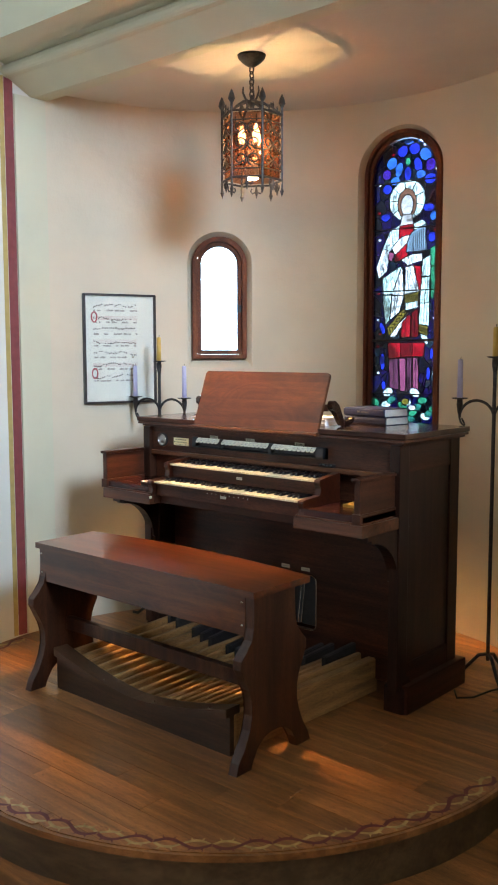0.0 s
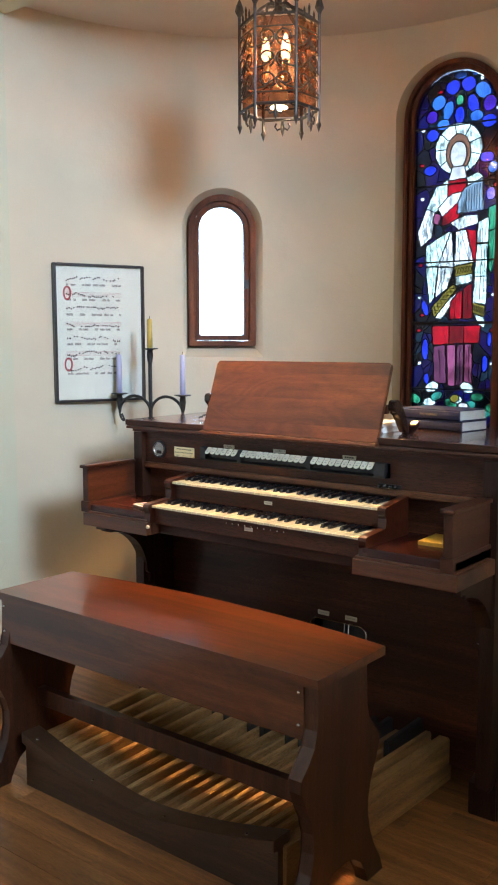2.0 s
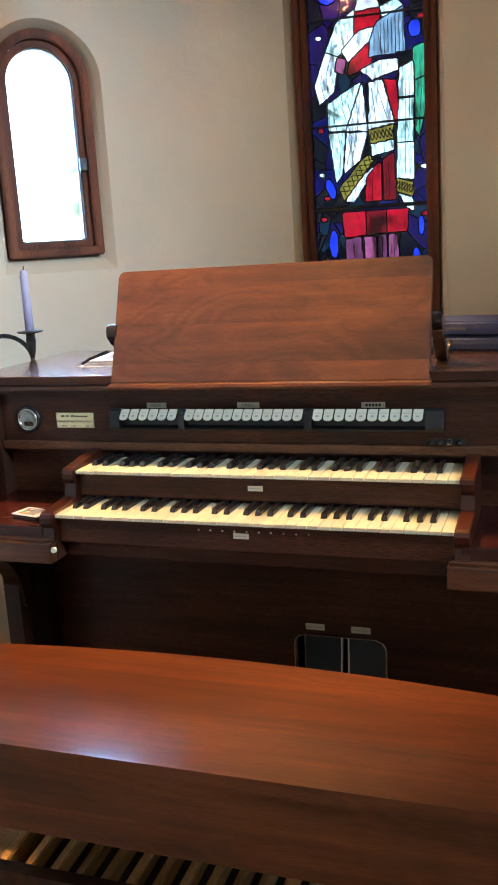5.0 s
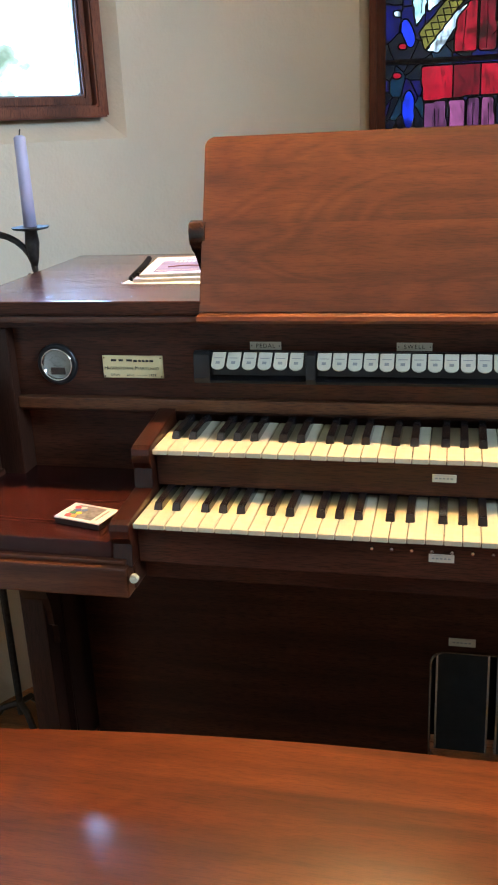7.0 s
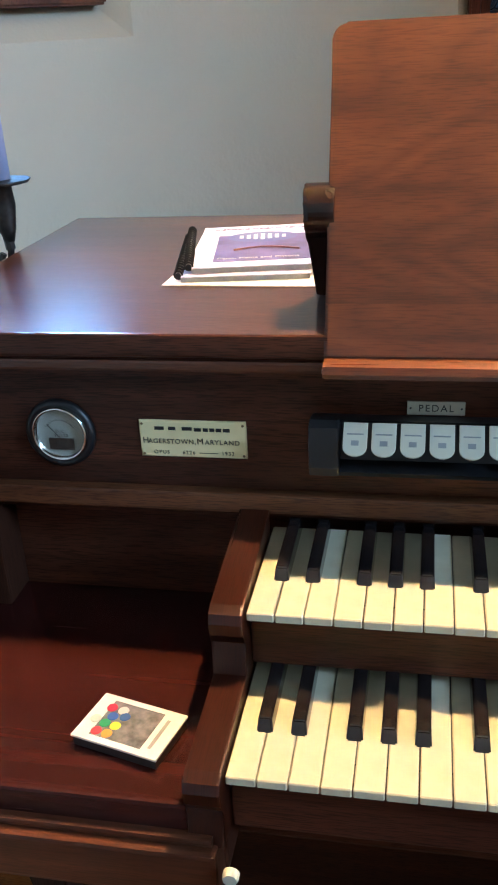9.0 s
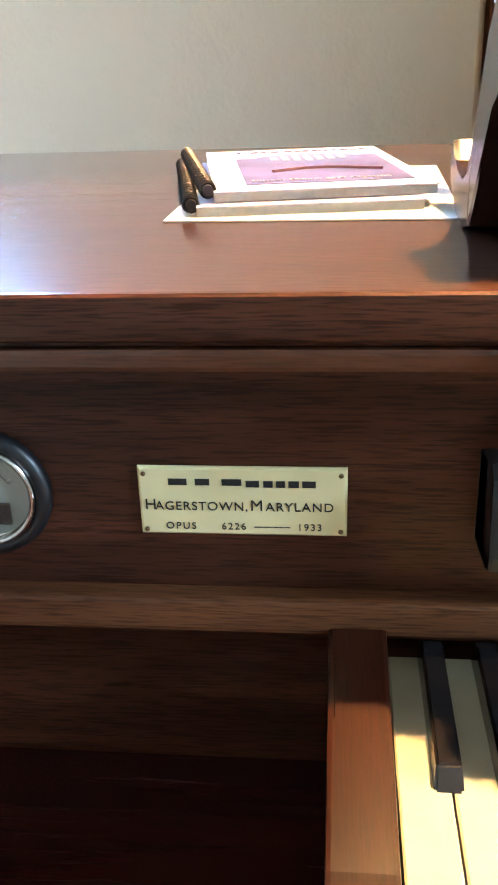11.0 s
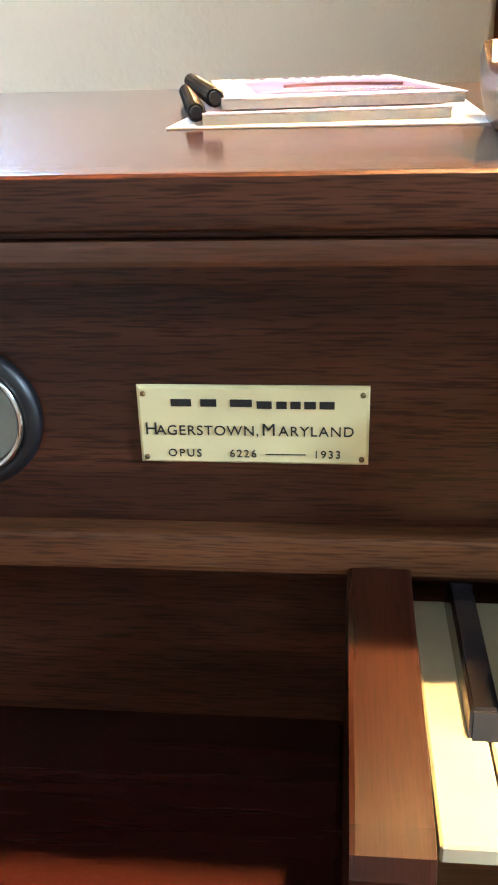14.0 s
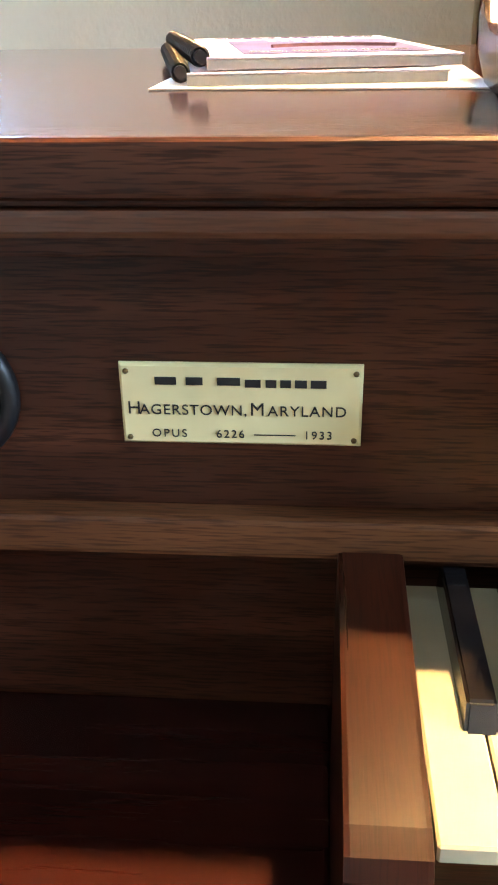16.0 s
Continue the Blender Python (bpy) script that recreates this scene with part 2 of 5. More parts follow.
def tinted_glass(name, color, spread=0.35, gloss=0.06, scale=25.0, translucent=0.0, fold=0.0):
    """Coloured glass: clear through its own colour, streaky, with a little gloss."""
    m, n, l, b = material(name)
    tc = n.new("ShaderNodeTexCoord")
    t = n.new("ShaderNodeTexNoise")
    t.inputs["Scale"].default_value, t.inputs["Detail"].default_value, t.inputs["Distortion"].default_value = scale, 4, 1.0
    l.new(tc.outputs["Object"], t.inputs["Vector"])
    r = ramp(n, [(0.3, tuple(c * (1 - spread) for c in color)), (0.7, tuple(min(1, c * (1 + spread)) for c in color))])
    l.new(t.outputs[0], r.inputs[0])
    tint = r.outputs[0]
    if fold:
        mp, ft, mul = n.new("ShaderNodeMapping"), n.new("ShaderNodeTexNoise"), n.new("ShaderNodeMix")
        mp.inputs["Scale"].default_value = (62, 62, 13)
        mp.inputs["Rotation"].default_value = (0, radians(12), 0)
        ft.inputs["Scale"].default_value, ft.inputs["Detail"].default_value, ft.inputs["Distortion"].default_value = 1.0, 3, 1.4
        l.new(tc.outputs["Object"], mp.inputs["Vector"])
        l.new(mp.outputs[0], ft.inputs["Vector"])
        fr = ramp(n, [(0.36, (1 - fold,) * 3), (0.44, (1 - 0.35 * fold,) * 3), (0.52, (1.1, 1.1, 1.1))])
        l.new(ft.outputs[0], fr.inputs[0])
        mul.data_type, mul.blend_type = "RGBA", "MULTIPLY"
        mul.inputs[0].default_value = 1.0
        l.new(tint, mul.inputs[6])
        l.new(fr.outputs[0], mul.inputs[7])
        tint = mul.outputs[2]
    tr, gl, mx = n.new("ShaderNodeBsdfTransparent"), n.new("ShaderNodeBsdfGlossy"), n.new("ShaderNodeMixShader")
    gl.inputs["Roughness"].default_value = 0.12
    l.new(tint, tr.inputs[0])
    mx.inputs[0].default_value = gloss
    body = tr
    if translucent:
        tl, body = n.new("ShaderNodeBsdfTranslucent"), n.new("ShaderNodeMixShader")
        l.new(tint, tl.inputs[0])
        body.inputs[0].default_value = translucent
        l.new(tr.outputs[0], body.inputs[1])
        l.new(tl.outputs[0], body.inputs[2])
    l.new(body.outputs[0], mx.inputs[1])
    l.new(gl.outputs[0], mx.inputs[2])
    l.new(mx.outputs[0], n["Material Output"].inputs[0])
    return m


WALL = plaster("wall_plaster", (0.63, 0.540, 0.400))
CEIL = plaster("ceiling_plaster", (0.60, 0.54, 0.44))
ARCH = plaster("arch_paint", (0.58, 0.55, 0.40))
NAVE = plaster("nave_plaster", (0.66, 0.63, 0.55))
RED = plain("red_stripe_paint", (0.22, 0.045, 0.045), 0.6)
OCHRE = plain("ochre_stripe_paint", (0.42, 0.30, 0.10), 0.6)
WALNUT_X = wood("walnut_along", (0.036, 0.0112, 0.0066), (0.100, 0.0325, 0.0160), "x", 0.34, coat=0.06, pore=1.0, streak=1.0, spec=0.22)
WALTOP = wood("walnut_top", (0.040, 0.0168, 0.0100), (0.092, 0.0375, 0.0205), "x", 0.30, coat=1.0, gloss=0.13, spec=0.2, streak=1.0, pore=1.0, ring=1.2)
WALNUT_Y = wood("walnut_deep", (0.037, 0.0122, 0.0070), (0.084, 0.0280, 0.0140), "y", 0.32, coat=0.1, spec=0.22)
# darker than the other walnuts: shade on the case sides is put into the colour
WALNUT_Z = wood("walnut_upright_shaded", (0.024, 0.0095, 0.0062), (0.048, 0.0180, 0.0100), "z", 0.34, coat=0.06, spec=0.22)
CHERRY = wood("red_brown_top", (0.027, 0.0060, 0.0051), (0.047, 0.0110, 0.0085), "x", 0.26, coat=0.25, pore=0.1, streak=0.4, spec=0.3, ring=0.4)
DESKWOOD = wood("desk_walnut", (0.048, 0.0128, 0.0038), (0.155, 0.0450, 0.0112), "x", 0.40, figure=0.9, coat=0.4, gloss=0.2, pore=0.5, streak=0.6, spec=0.5, ring=1.5, boards=0.083, swirl=2.6)
BENCHW = wood("bench_wood", (0.070, 0.0162, 0.0050), (0.144, 0.0372, 0.0104), "x", 0.32, coat=0.9, pore=0.5, streak=0.7, gloss=0.10, spec=0.35, ring=1.1, swirl=1.8)
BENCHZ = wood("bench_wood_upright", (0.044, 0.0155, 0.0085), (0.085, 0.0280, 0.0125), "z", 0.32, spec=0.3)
# much darker walnut, used on the music desk's arms
ARMW = wood("dark_arm_walnut", (0.013, 0.0052, 0.0036), (0.028, 0.0112, 0.0070), "z", 0.26, coat=0.4, spec=0.35)
# lighter than the other walnut: the strip's lit edge is put into its colour
MOULDLIT = wood("moulding_walnut_lit", (0.085, 0.0300, 0.0130), (0.205, 0.0790, 0.0310), "x", 0.36, coat=0.1, pore=0.9, streak=1.0, spec=0.3)
SHELFW = wood("shelf_walnut", (0.066, 0.0205, 0.0095), (0.140, 0.0450, 0.0190), "x", 0.28, coat=0.3, pore=0.5, streak=0.8, spec=0.35)
CHEEKW = wood("cheek_wood", (0.026, 0.0060, 0.0028), (0.064, 0.0138, 0.0054), "y", 0.28, coat=0.25, pore=0.6, streak=0.9, spec=0.3, deep=True)
PEDALW = wood("pedal_maple", (0.34, 0.172, 0.064), (0.57, 0.315, 0.125), "y", 0.42, coat=0.1, vary=0.18)
DARKPED = wood("pedal_rail_wood", (0.040, 0.0185, 0.0100), (0.090, 0.0410, 0.0200), "x", 0.34, coat=0.2)
OAK = wood("oak_floor", (0.22, 0.086, 0.028), (0.44, 0.180, 0.058), "x", 0.30, coat=0.35, vary=0.28)
OAKRIM = wood("oak_rim", (0.20, 0.082, 0.027), (0.38, 0.162, 0.054), "x", 0.30, coat=0.35)
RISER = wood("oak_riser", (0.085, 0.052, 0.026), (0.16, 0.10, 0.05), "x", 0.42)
FRAMEW = wood("window_frame_wood", (0.105, 0.031, 0.013), (0.20, 0.061, 0.024), "z", 0.58, coat=0.0, spec=0.25)
IVORY = plain("ivory_key", (0.53, 0.485, 0.345), 0.22, var=0.05, scale=60, coat=0.3)
IVTAB = plain("ivory_tab", (0.58, 0.54, 0.42), 0.25, var=0.05, coat=0.3)
EBONY = plain("ebony_key", (0.012, 0.010, 0.010), 0.18, var=0.3, coat=0.4)
BLACK = plain("black_enamel", (0.008, 0.008, 0.009), 0.42, var=0.3)
RUBBER = plain("black_rubber", (0.018, 0.018, 0.020), 0.55, var=0.3)
STEEL = plain("bright_steel", (0.62, 0.62, 0.60), 0.22, 1.0)
IRON = plain("wrought_iron", (0.045, 0.042, 0.040), 0.45, 0.7, 0.4, 80, 0.001)
INK = plain("black_ink", (0.015, 0.014, 0.013), 0.6)
GREYINK = plain("grey_ink", (0.25, 0.25, 0.24), 0.6)
REDINK = plain("red_ink", (0.42, 0.06, 0.08), 0.6)
PAPER = plain("vellum", (0.74, 0.74, 0.66), 0.6, var=0.06, scale=9)
# ---- the setting ----
def ring_pt(a, r, z):
    return Vector((CX + r * math.cos(a), CY + r * math.sin(a), z))


# windows in the niche: angle, distance, half width, foot, spring of the arch
SG = dict(a=radians(93.94), d=1.404, w=0.226, z0=0.98, zs=2.390)
SW = dict(a=radians(136.2), d=1.412, w=0.155, z0=1.416, zs=1.946)


def in_window(win, u, z, n):
    """A place in a window: u to the viewer's right, n outwards from its plane."""
    a = win["a"]
    return Vector((CX + (win["d"] + n) * math.cos(a) + u * math.sin(a), CY + (win["d"] + n) * math.sin(a) - u * math.cos(a), z))


def arch_outline(w, z0, zs, n=28):
    """Foot left, foot right, then over the arch from right to left."""
    pts = [(-w, z0), (w, z0)]
    return pts + [(w * math.cos(math.pi * i / n), zs + w * math.sin(math.pi * i / n)) for i in range(n + 1)]


def niche_wall():
    H = 2.80
    bm = bmesh.new()
    opens = []
    for win, grow in ((SG, 0.02), (SW, 0.025)):
        half = math.asin((win["w"] + grow) / (RW - 0.02))
        opens.append((win, win["a"] - half, win["a"] + half, win["w"] + grow, win["z0"] - (0.05 if win is SW else 0.0)))
    angs = set()
    for win, a0, a1, w, z0 in opens:
        angs |= {a0 + (a1 - a0) * (0.5 - 0.5 * math.cos(math.pi * i / 24)) for i in range(25)}
    for i in range(91):
        a = math.pi * i / 90
        if all(not (a0 - 0.012 < a < a1 + 0.012) for _, a0, a1, _, _ in opens):
            angs.add(a)
    angs = sorted(angs)
    def gap(a):
        for win, a0, a1, w, z0 in opens:
            if a0 - 1e-6 <= a <= a1 + 1e-6:
                u = min(1.0, abs(a - (a0 + a1) / 2) / ((a1 - a0) / 2))
                return z0, win["zs"] + w * math.sqrt(max(0, 1 - u * u)), win
        return None
    zs = [0, 0.5, 1.0]
    for r in (RW, RW + 0.32):
        cols = {}
        def v(a, z):
            k = (round(a, 6), round(z, 5))
            if k not in cols:
                cols[k] = bm.verts.new(ring_pt(a, r, z))
            return cols[k]
        for a, b in zip(angs, angs[1:]):
            ga, gb, mid = gap(a), gap(b), gap((a + b) / 2)
            if mid is None:
                bm.faces.new((v(a, 0), v(b, 0), v(b, H), v(a, H)))
            else:
                bm.faces.new((v(a, 0), v(b, 0), v(b, gb[0]), v(a, ga[0])))
                bm.faces.new((v(a, ga[1]), v(b, gb[1]), v(b, H), v(a, H)))
    # reveals run back from the wall face to the frame
    for win, a0, a1, w, z0 in opens:
        inside = [a for a in angs if a0 - 1e-6 <= a <= a1 + 1e-6]
        loop = [(a, z0) for a in inside] + [(a, gap(a)[1]) for a in reversed(inside)]
        rings = []
        for k, (depth, shrink) in enumerate(((0, 0), (0.3, 0.35), (1, 1))):
            row = []
            for a, z in loop:
                p = ring_pt(a, RW, z)
                u = -(a - (a0 + a1) / 2) / ((a1 - a0) / 2)
                cz = win["zs"]
                s = (win["w"] - 0.004) / w
                uu = u * w * s
                zz = win["z0"] + 0.004 if z <= z0 + 1e-6 else cz + (z - cz) * s
                q = in_window(win, uu, zz, 0.05)
                row.append(bm.verts.new(p.lerp(q, shrink * 0.5 + depth * 0.5)))
            rings.append(row)
        for ra, rb in zip(rings, rings[1:]):
            for i in range(len(ra)):
                j = (i + 1) % len(ra)
                bm.faces.new((ra[i], ra[j], rb[j], rb[i]))
    ob = part("wall_niche", bm, WALL)
    for p in ob.data.polygons:
        p.use_smooth = True
    return tagged(ob, "rounded niche wall of cream hand-trowelled plaster", "wall", kind="structure")


niche_wall()


def edge_radius(a):
    """The platform's rim: round in front, easing out to the wall on one side."""
    d = math.degrees(a) % 360
    if 195 > d > 175:
        return 1.385
    if 195 <= d < 250:
        s = (d - 195) / 55
        return 1.385 + (1.223 - 1.385) * (s * s * (3 - 2 * s))
    return 1.223


PX, PY = 0.521, -0.033


def rim(a, k, z):
    r = edge_radius(a) * k
    return Vector((PX + r * math.cos(a), PY + r * math.sin(a), z))


FRONT = [radians(176 + 190 * i / 120) for i in range(121)]
bm = bmesh.new()
low = [(PX + (edge_radius(a) - 0.025) * math.cos(a), PY + (edge_radius(a) - 0.025) * math.sin(a)) for a in FRONT]
back = [(CX + (RW + 0.15) * math.cos(radians(d)), CY + (RW + 0.15) * math.sin(radians(d))) for d in range(-4, 184, 4)]
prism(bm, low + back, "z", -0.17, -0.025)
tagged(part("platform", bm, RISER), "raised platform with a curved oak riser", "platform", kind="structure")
bm = bmesh.new()
prism(bm, [tuple(rim(a, 1.0, 0)[:2]) for a in FRONT] + back, "z", -0.025, -0.004, 0.003)
platform_floor = tagged(part("floor_platform", bm, OAKRIM), "oak plank floor of the niche platform with a painted border", "floor", kind="structure")


# the nave around the camera
def slab(name, x0, x1, y0, y1, z0, z1, mat, label, cat):
    return tagged(part(name, boxed(x0, x1, y0, y1, z0, z1, 0), mat), label, cat, kind="structure")


slab("floor_nave", -1.2, 4.8, -5.3, 0.3, -0.30, -0.17, OAK, "oak floor of the nave below the platform", "floor")
slab("wall_west", -1.13, -0.88, -5.3, 0.002, -0.17, 3.9, NAVE, "pale plaster side wall with a painted stripe", "wall")
slab("wall_south", -1.13, 4.8, -5.3, -5.05, -0.17, 3.9, NAVE, "plain pale plaster wall behind", "wall")
slab("ceiling_nave", -1.13, 4.8, -5.3, -0.40, 3.55, 3.75, CEIL, "plain plaster ceiling of the nave", "ceiling")
# east wall with its tall window opening
bm = bmesh.new()
for b in ((-5.05, -1.80, -0.17, 3.6), (-0.70, 0.05, -0.17, 3.6), (-1.80, -0.70, -0.17, 2.35), (-1.80, -0.70, 3.45, 3.6)):
    box(bm, 4.5, 4.75, b[0], b[1], b[2], b[3])
tagged(part("wall_east", bm, NAVE), "pale plaster wall with a tall window opening", "wall", kind="structure")
# added out of view: keeps side window light off floor, bench and organ side
slab("wall_shade_screen", 2.78, 2.96, -1.72, 0.0, -0.17, 2.04, NAVE, "added half-height wall out of view that shades floor and bench", "wall")
slab("wall_arch", 1.917, 4.5, 0.0, 0.30, -0.17, 3.6, NAVE, "plaster wall beside the niche opening", "wall")
slab("ceiling_niche", -1.2, 2.3, 0.06, 1.75, 2.775, 2.86, CEIL, "flat plaster ceiling of the niche", "ceiling")
# stepped lintel over the niche: splayed face, roll and beam
bm = bmesh.new()
roll = [(-0.135 - 0.030 * math.sin(math.pi * i / 8), 2.822 - 0.030 * math.cos(math.pi * i / 8)) for i in range(9)]
prof = [(0.10, 2.725), (0.012, 2.725), (-0.118, 2.790)] + roll + [(-0.17, 2.865), (-0.40, 2.835), (-0.40, 3.75), (0.10, 3.75)]
prism(bm, prof, "x", -0.88, 4.5)
tagged(part("lintel", bm, ARCH), "cream stepped plaster lintel with a roll moulding", "lintel", kind="structure")
slab("trim_red_stripe", -0.8805, -0.878, -0.150, -0.100, -0.005, 2.80, RED, "dark red painted stripe on the wall", "stripe")
slab("trim_ochre_stripe", -0.8805, -0.878, -0.178, -0.153, -0.005, 2.80, OCHRE, "ochre painted stripe beside the red one", "stripe")
slab("trim_jamb", -0.8805, -0.867, -0.098, 0.085, -0.005, 2.7235, ARCH, "cream painted jamb beside the niche", "trim")
# ground and backdrop outside the windows
slab("ground", -60, 60, 1.8, 60, -1.2, -1.0, plain("outside_grass", (0.08, 0.12, 0.04), 0.9, scale=3), "grass outside", "ground")


def backdrop():
    m, n, l, b = material("bright_garden")
    tc, t = n.new("ShaderNodeTexCoord"), n.new("ShaderNodeTexNoise")
    t.inputs["Scale"].default_value, t.inputs["Detail"].default_value, t.inputs["Distortion"].default_value = 1.6, 6, 1.2
    l.new(tc.outputs["Object"], t.inputs["Vector"])
    r = ramp(n, [(0.27, (0.007, 0.012, 0.010)), (0.34, (0.016, 0.022, 0.022)), (0.40, (0.24, 0.52, 1.0))])
    l.new(t.outputs[0], r.inputs[0])
    e = n.new("ShaderNodeEmission")
    e.inputs[1].default_value = 70.0
    l.new(r.outputs[0], e.inputs[0])
    l.new(e.outputs[0], n["Material Output"].inputs[0])
    bm = bmesh.new()
    pts = [(CX + 9 * math.cos(radians(d)), CY + 9 * math.sin(radians(d))) for d in range(60, 176, 5)]
    for p, q in zip(pts, pts[1:]):
        bm.faces.new([bm.verts.new((*p, -1)), bm.verts.new((*q, -1)), bm.verts.new((*q, 30)), bm.verts.new((*p, 30))])
    return tagged(part("backdrop", bm, m), "bright overexposed garden and sky", "backdrop", kind="structure")


backdrop()


# ---- windows ----
def arched_frame(name, win, w_out, w_in, z_out, z_in, n0, n1, mat, parent):
    """A ring of wood between two arched outlines."""
    zs = win["zs"]
    o, i = arch_outline(w_out, z_out, zs), arch_outline(w_in, z_in, zs)
    bm = bmesh.new()
    rows = [[bm.verts.new(in_window(win, u, z, n)) for u, z in pts] for pts, n in ((o, n1), (o, n0), (i, n0), (i, n1))]
    k = len(o)
    for ra, rb in zip(rows, rows[1:] + rows[:1]):
        for j in range(k):
            bm.faces.new((ra[j], ra[(j + 1) % k], rb[(j + 1) % k], rb[j]))
    bmesh.ops.remove_doubles(bm, verts=bm.verts[:], dist=1e-5)
    ed = [e for e in bm.edges if len(e.link_faces) == 2 and e.calc_face_angle(0) > 0.9]
    bmesh.ops.bevel(bm, geom=ed, offset=0.004, segments=2, affect="EDGES")
    return part(name, bm, mat, parent)


def arched_pane(name, win, w, z0, n, mat, parent):
    bm = bmesh.new()
    pts = arch_outline(w, z0, win["zs"])
    f0 = [bm.verts.new(in_window(win, u, z, n)) for u, z in pts[:-1]]
    f1 = [bm.verts.new(in_window(win, u, z, n + 0.004)) for u, z in pts[:-1]]
    bm.faces.new(f0)
    bm.faces.new(f1)
    for j in range(len(f0)):
        bm.faces.new((f0[j], f0[(j + 1) % len(f0)], f1[(j + 1) % len(f0)], f1[j]))
    return part(name, bm, mat, parent)


small = thing("window_1", in_window(SW, 0, SW["z0"], 0), "small round-arched casement window in a dark wooden frame", "window")
small["kind"] = "structure"
arched_frame("window_frame", SW, 0.155, 0.127, 1.416, 1.442, 0.0, 0.06, FRAMEW, small)
arched_frame("sash", SW, 0.1265, 0.105, 1.4425, 1.464, 0.022, 0.06, FRAMEW, small)
arched_frame("bead", SW, 0.1048, 0.101, 1.4642, 1.468, 0.036, 0.06, plain("dull_putty", (0.22, 0.20, 0.18), 0.5), small)
pane = arched_pane("pane", SW, 0.104, 1.465, 0.048, tinted_glass("clear_glass", (0.97, 0.98, 0.97), 0.01, 0.05), small)
pane.visible_shadow = False
bm = bmesh.new()
box(bm, -0.012, 0.012, -0.006, 0.006, -0.02, 0.02, 0.003)
bm.transform(Matrix.Translation(in_window(SW, 0.113, 1.70, 0.016)) @ Matrix.Rotation(SW["a"] - math.pi / 2, 4, "Z"))
part("latch", bm, IRON, small, "dark iron latch")

# ---- stained glass window ----
GW, GZ0, GZS = 0.188, 1.00, 2.384


def stained_glass():
    tall = thing("window_2", in_window(SG, 0, SG["z0"], 0), "tall round-arched stained glass window with a robed haloed figure", "window")
    tall["kind"] = "structure"
    arched_frame("window_frame", SG, 0.226, 0.208, 0.98, 0.985, 0.0, 0.07, FRAMEW, tall)
    arched_frame("inner_frame", SG, 0.2075, 0.186, 0.985, 0.995, 0.022, 0.07, FRAMEW, tall)
    step = 0.004
    nu, nz = int(2 * GW / step), int((GZS + GW - GZ0) / step)
    uu = -GW + step * (np.arange(nu) + 0.5)
    zz = GZ0 + step * (np.arange(nz) + 0.5)
    U, Z = np.meshgrid(uu, zz, indexing="ij")
    rng = np.random.default_rng(5)
    lab = np.zeros((nu, nz), int)
    kinds = ["none"]

    def add(mask, kind):
        kinds.append(kind)
        lab[mask] = len(kinds) - 1

    def xy(cx, cy):      # from the sketch's own units to the window
        return (cx - 312) / 678, 2.580 - (cy - 105) / 802

    def oval(cx, cy, rx, ry, kind, turn=0.0):
        u0, z0 = xy(cx, cy)
        a, b = U - u0, Z - z0
        c, s = math.cos(turn), math.sin(turn)
        add(((a * c + b * s) / (rx / 671)) ** 2 + ((b * c - a * s) / (ry / 794)) ** 2 < 1, kind)

    def inside(pts):
        pts = [xy(*p) for p in pts]
        m = np.zeros(U.shape, bool)
        for (x0, y0), (x1, y1) in zip(pts, pts[1:] + pts[:1]):
            cross = ((y0 > Z) != (y1 > Z)) & (U < (x1 - x0) * (Z - y0) / ((y1 - y0) or 1e-9) + x0)
            m ^= cross
        return m

    def shape(kind, *pts):
        add(inside(pts), kind)

    # ground of many small dark pieces
    seeds = np.c_[rng.uniform(-GW, GW, 230), rng.uniform(GZ0, GZS + GW, 230)]
    near = np.argmin((U[..., None] - seeds[:, 0]) ** 2 + 0.5 * (Z[..., None] - seeds[:, 1]) ** 2, -1)
    for i in range(230):
        add(near == i, ["navy", "navy", "indigo", "dusk", "dusk", "teal"][rng.integers(6)])
    # petals of the head of the arch
    for cx, cy, rx, ry, k, t in ((298, 160, 22, 24, "blue", .4), (345, 157, 22, 24, "blue", -.4), (388, 185, 26, 24, "azure", -.8), (255, 205, 22, 24, "azure", .9),
                                 (360, 225, 16, 34, "blue", .3), (285, 235, 16, 32, "azure", -.3), (320, 255, 15, 28, "blue", 0), (235, 250, 18, 22, "violet", 0), (408, 230, 20, 26, "violet", 0),
                                 (270, 280, 20, 18, "azure", 0), (370, 265, 20, 18, "azure", 0), (320, 205, 12, 18, "green", 0), (237, 312, 20, 20, "blue", 0), (408, 287, 22, 22, "blue", 0),
                                 (232, 430, 20, 17, "blue", 0), (404, 405, 21, 19, "blue", 0), (422, 440, 14, 20, "azure", 0), (418, 527, 14, 22, "blue", 0), (224, 905, 10, 28, "blue", .3),
                                 (226, 1050, 11, 38, "blue", 0), (424, 1015, 7, 26, "blue", 0), (412, 1100, 9, 30, "blue", 0), (232, 1155, 9, 20, "blue", 0), (322, 125, 20, 12, "azure", 0), (370, 122, 16, 10, "azure", .3)):
        oval(cx, cy, rx, ry, k, t)
    # halo of eight pieces, head and hair
    hu, hz = xy(318, 366)
    ang = np.arctan2(Z - hz, U - hu)
    dist = np.hypot(U - hu, Z - hz)
    for i in range(9):
        add((dist < 0.106) & (((ang + math.pi) / (2 * math.pi) * 9).astype(int) == i), "pale")
    oval(318, 380, 37, 62, "hair")
    oval(318, 386, 25, 44, "skin")
    shape("skin", (300, 425), (338, 425), (345, 470), (290, 470))
    # robes
    shape("red", (288, 472), (345, 466), (340, 560), (318, 610), (270, 625))
    shape("pale", (290, 465), (250, 490), (222, 560), (250, 575), (286, 540))
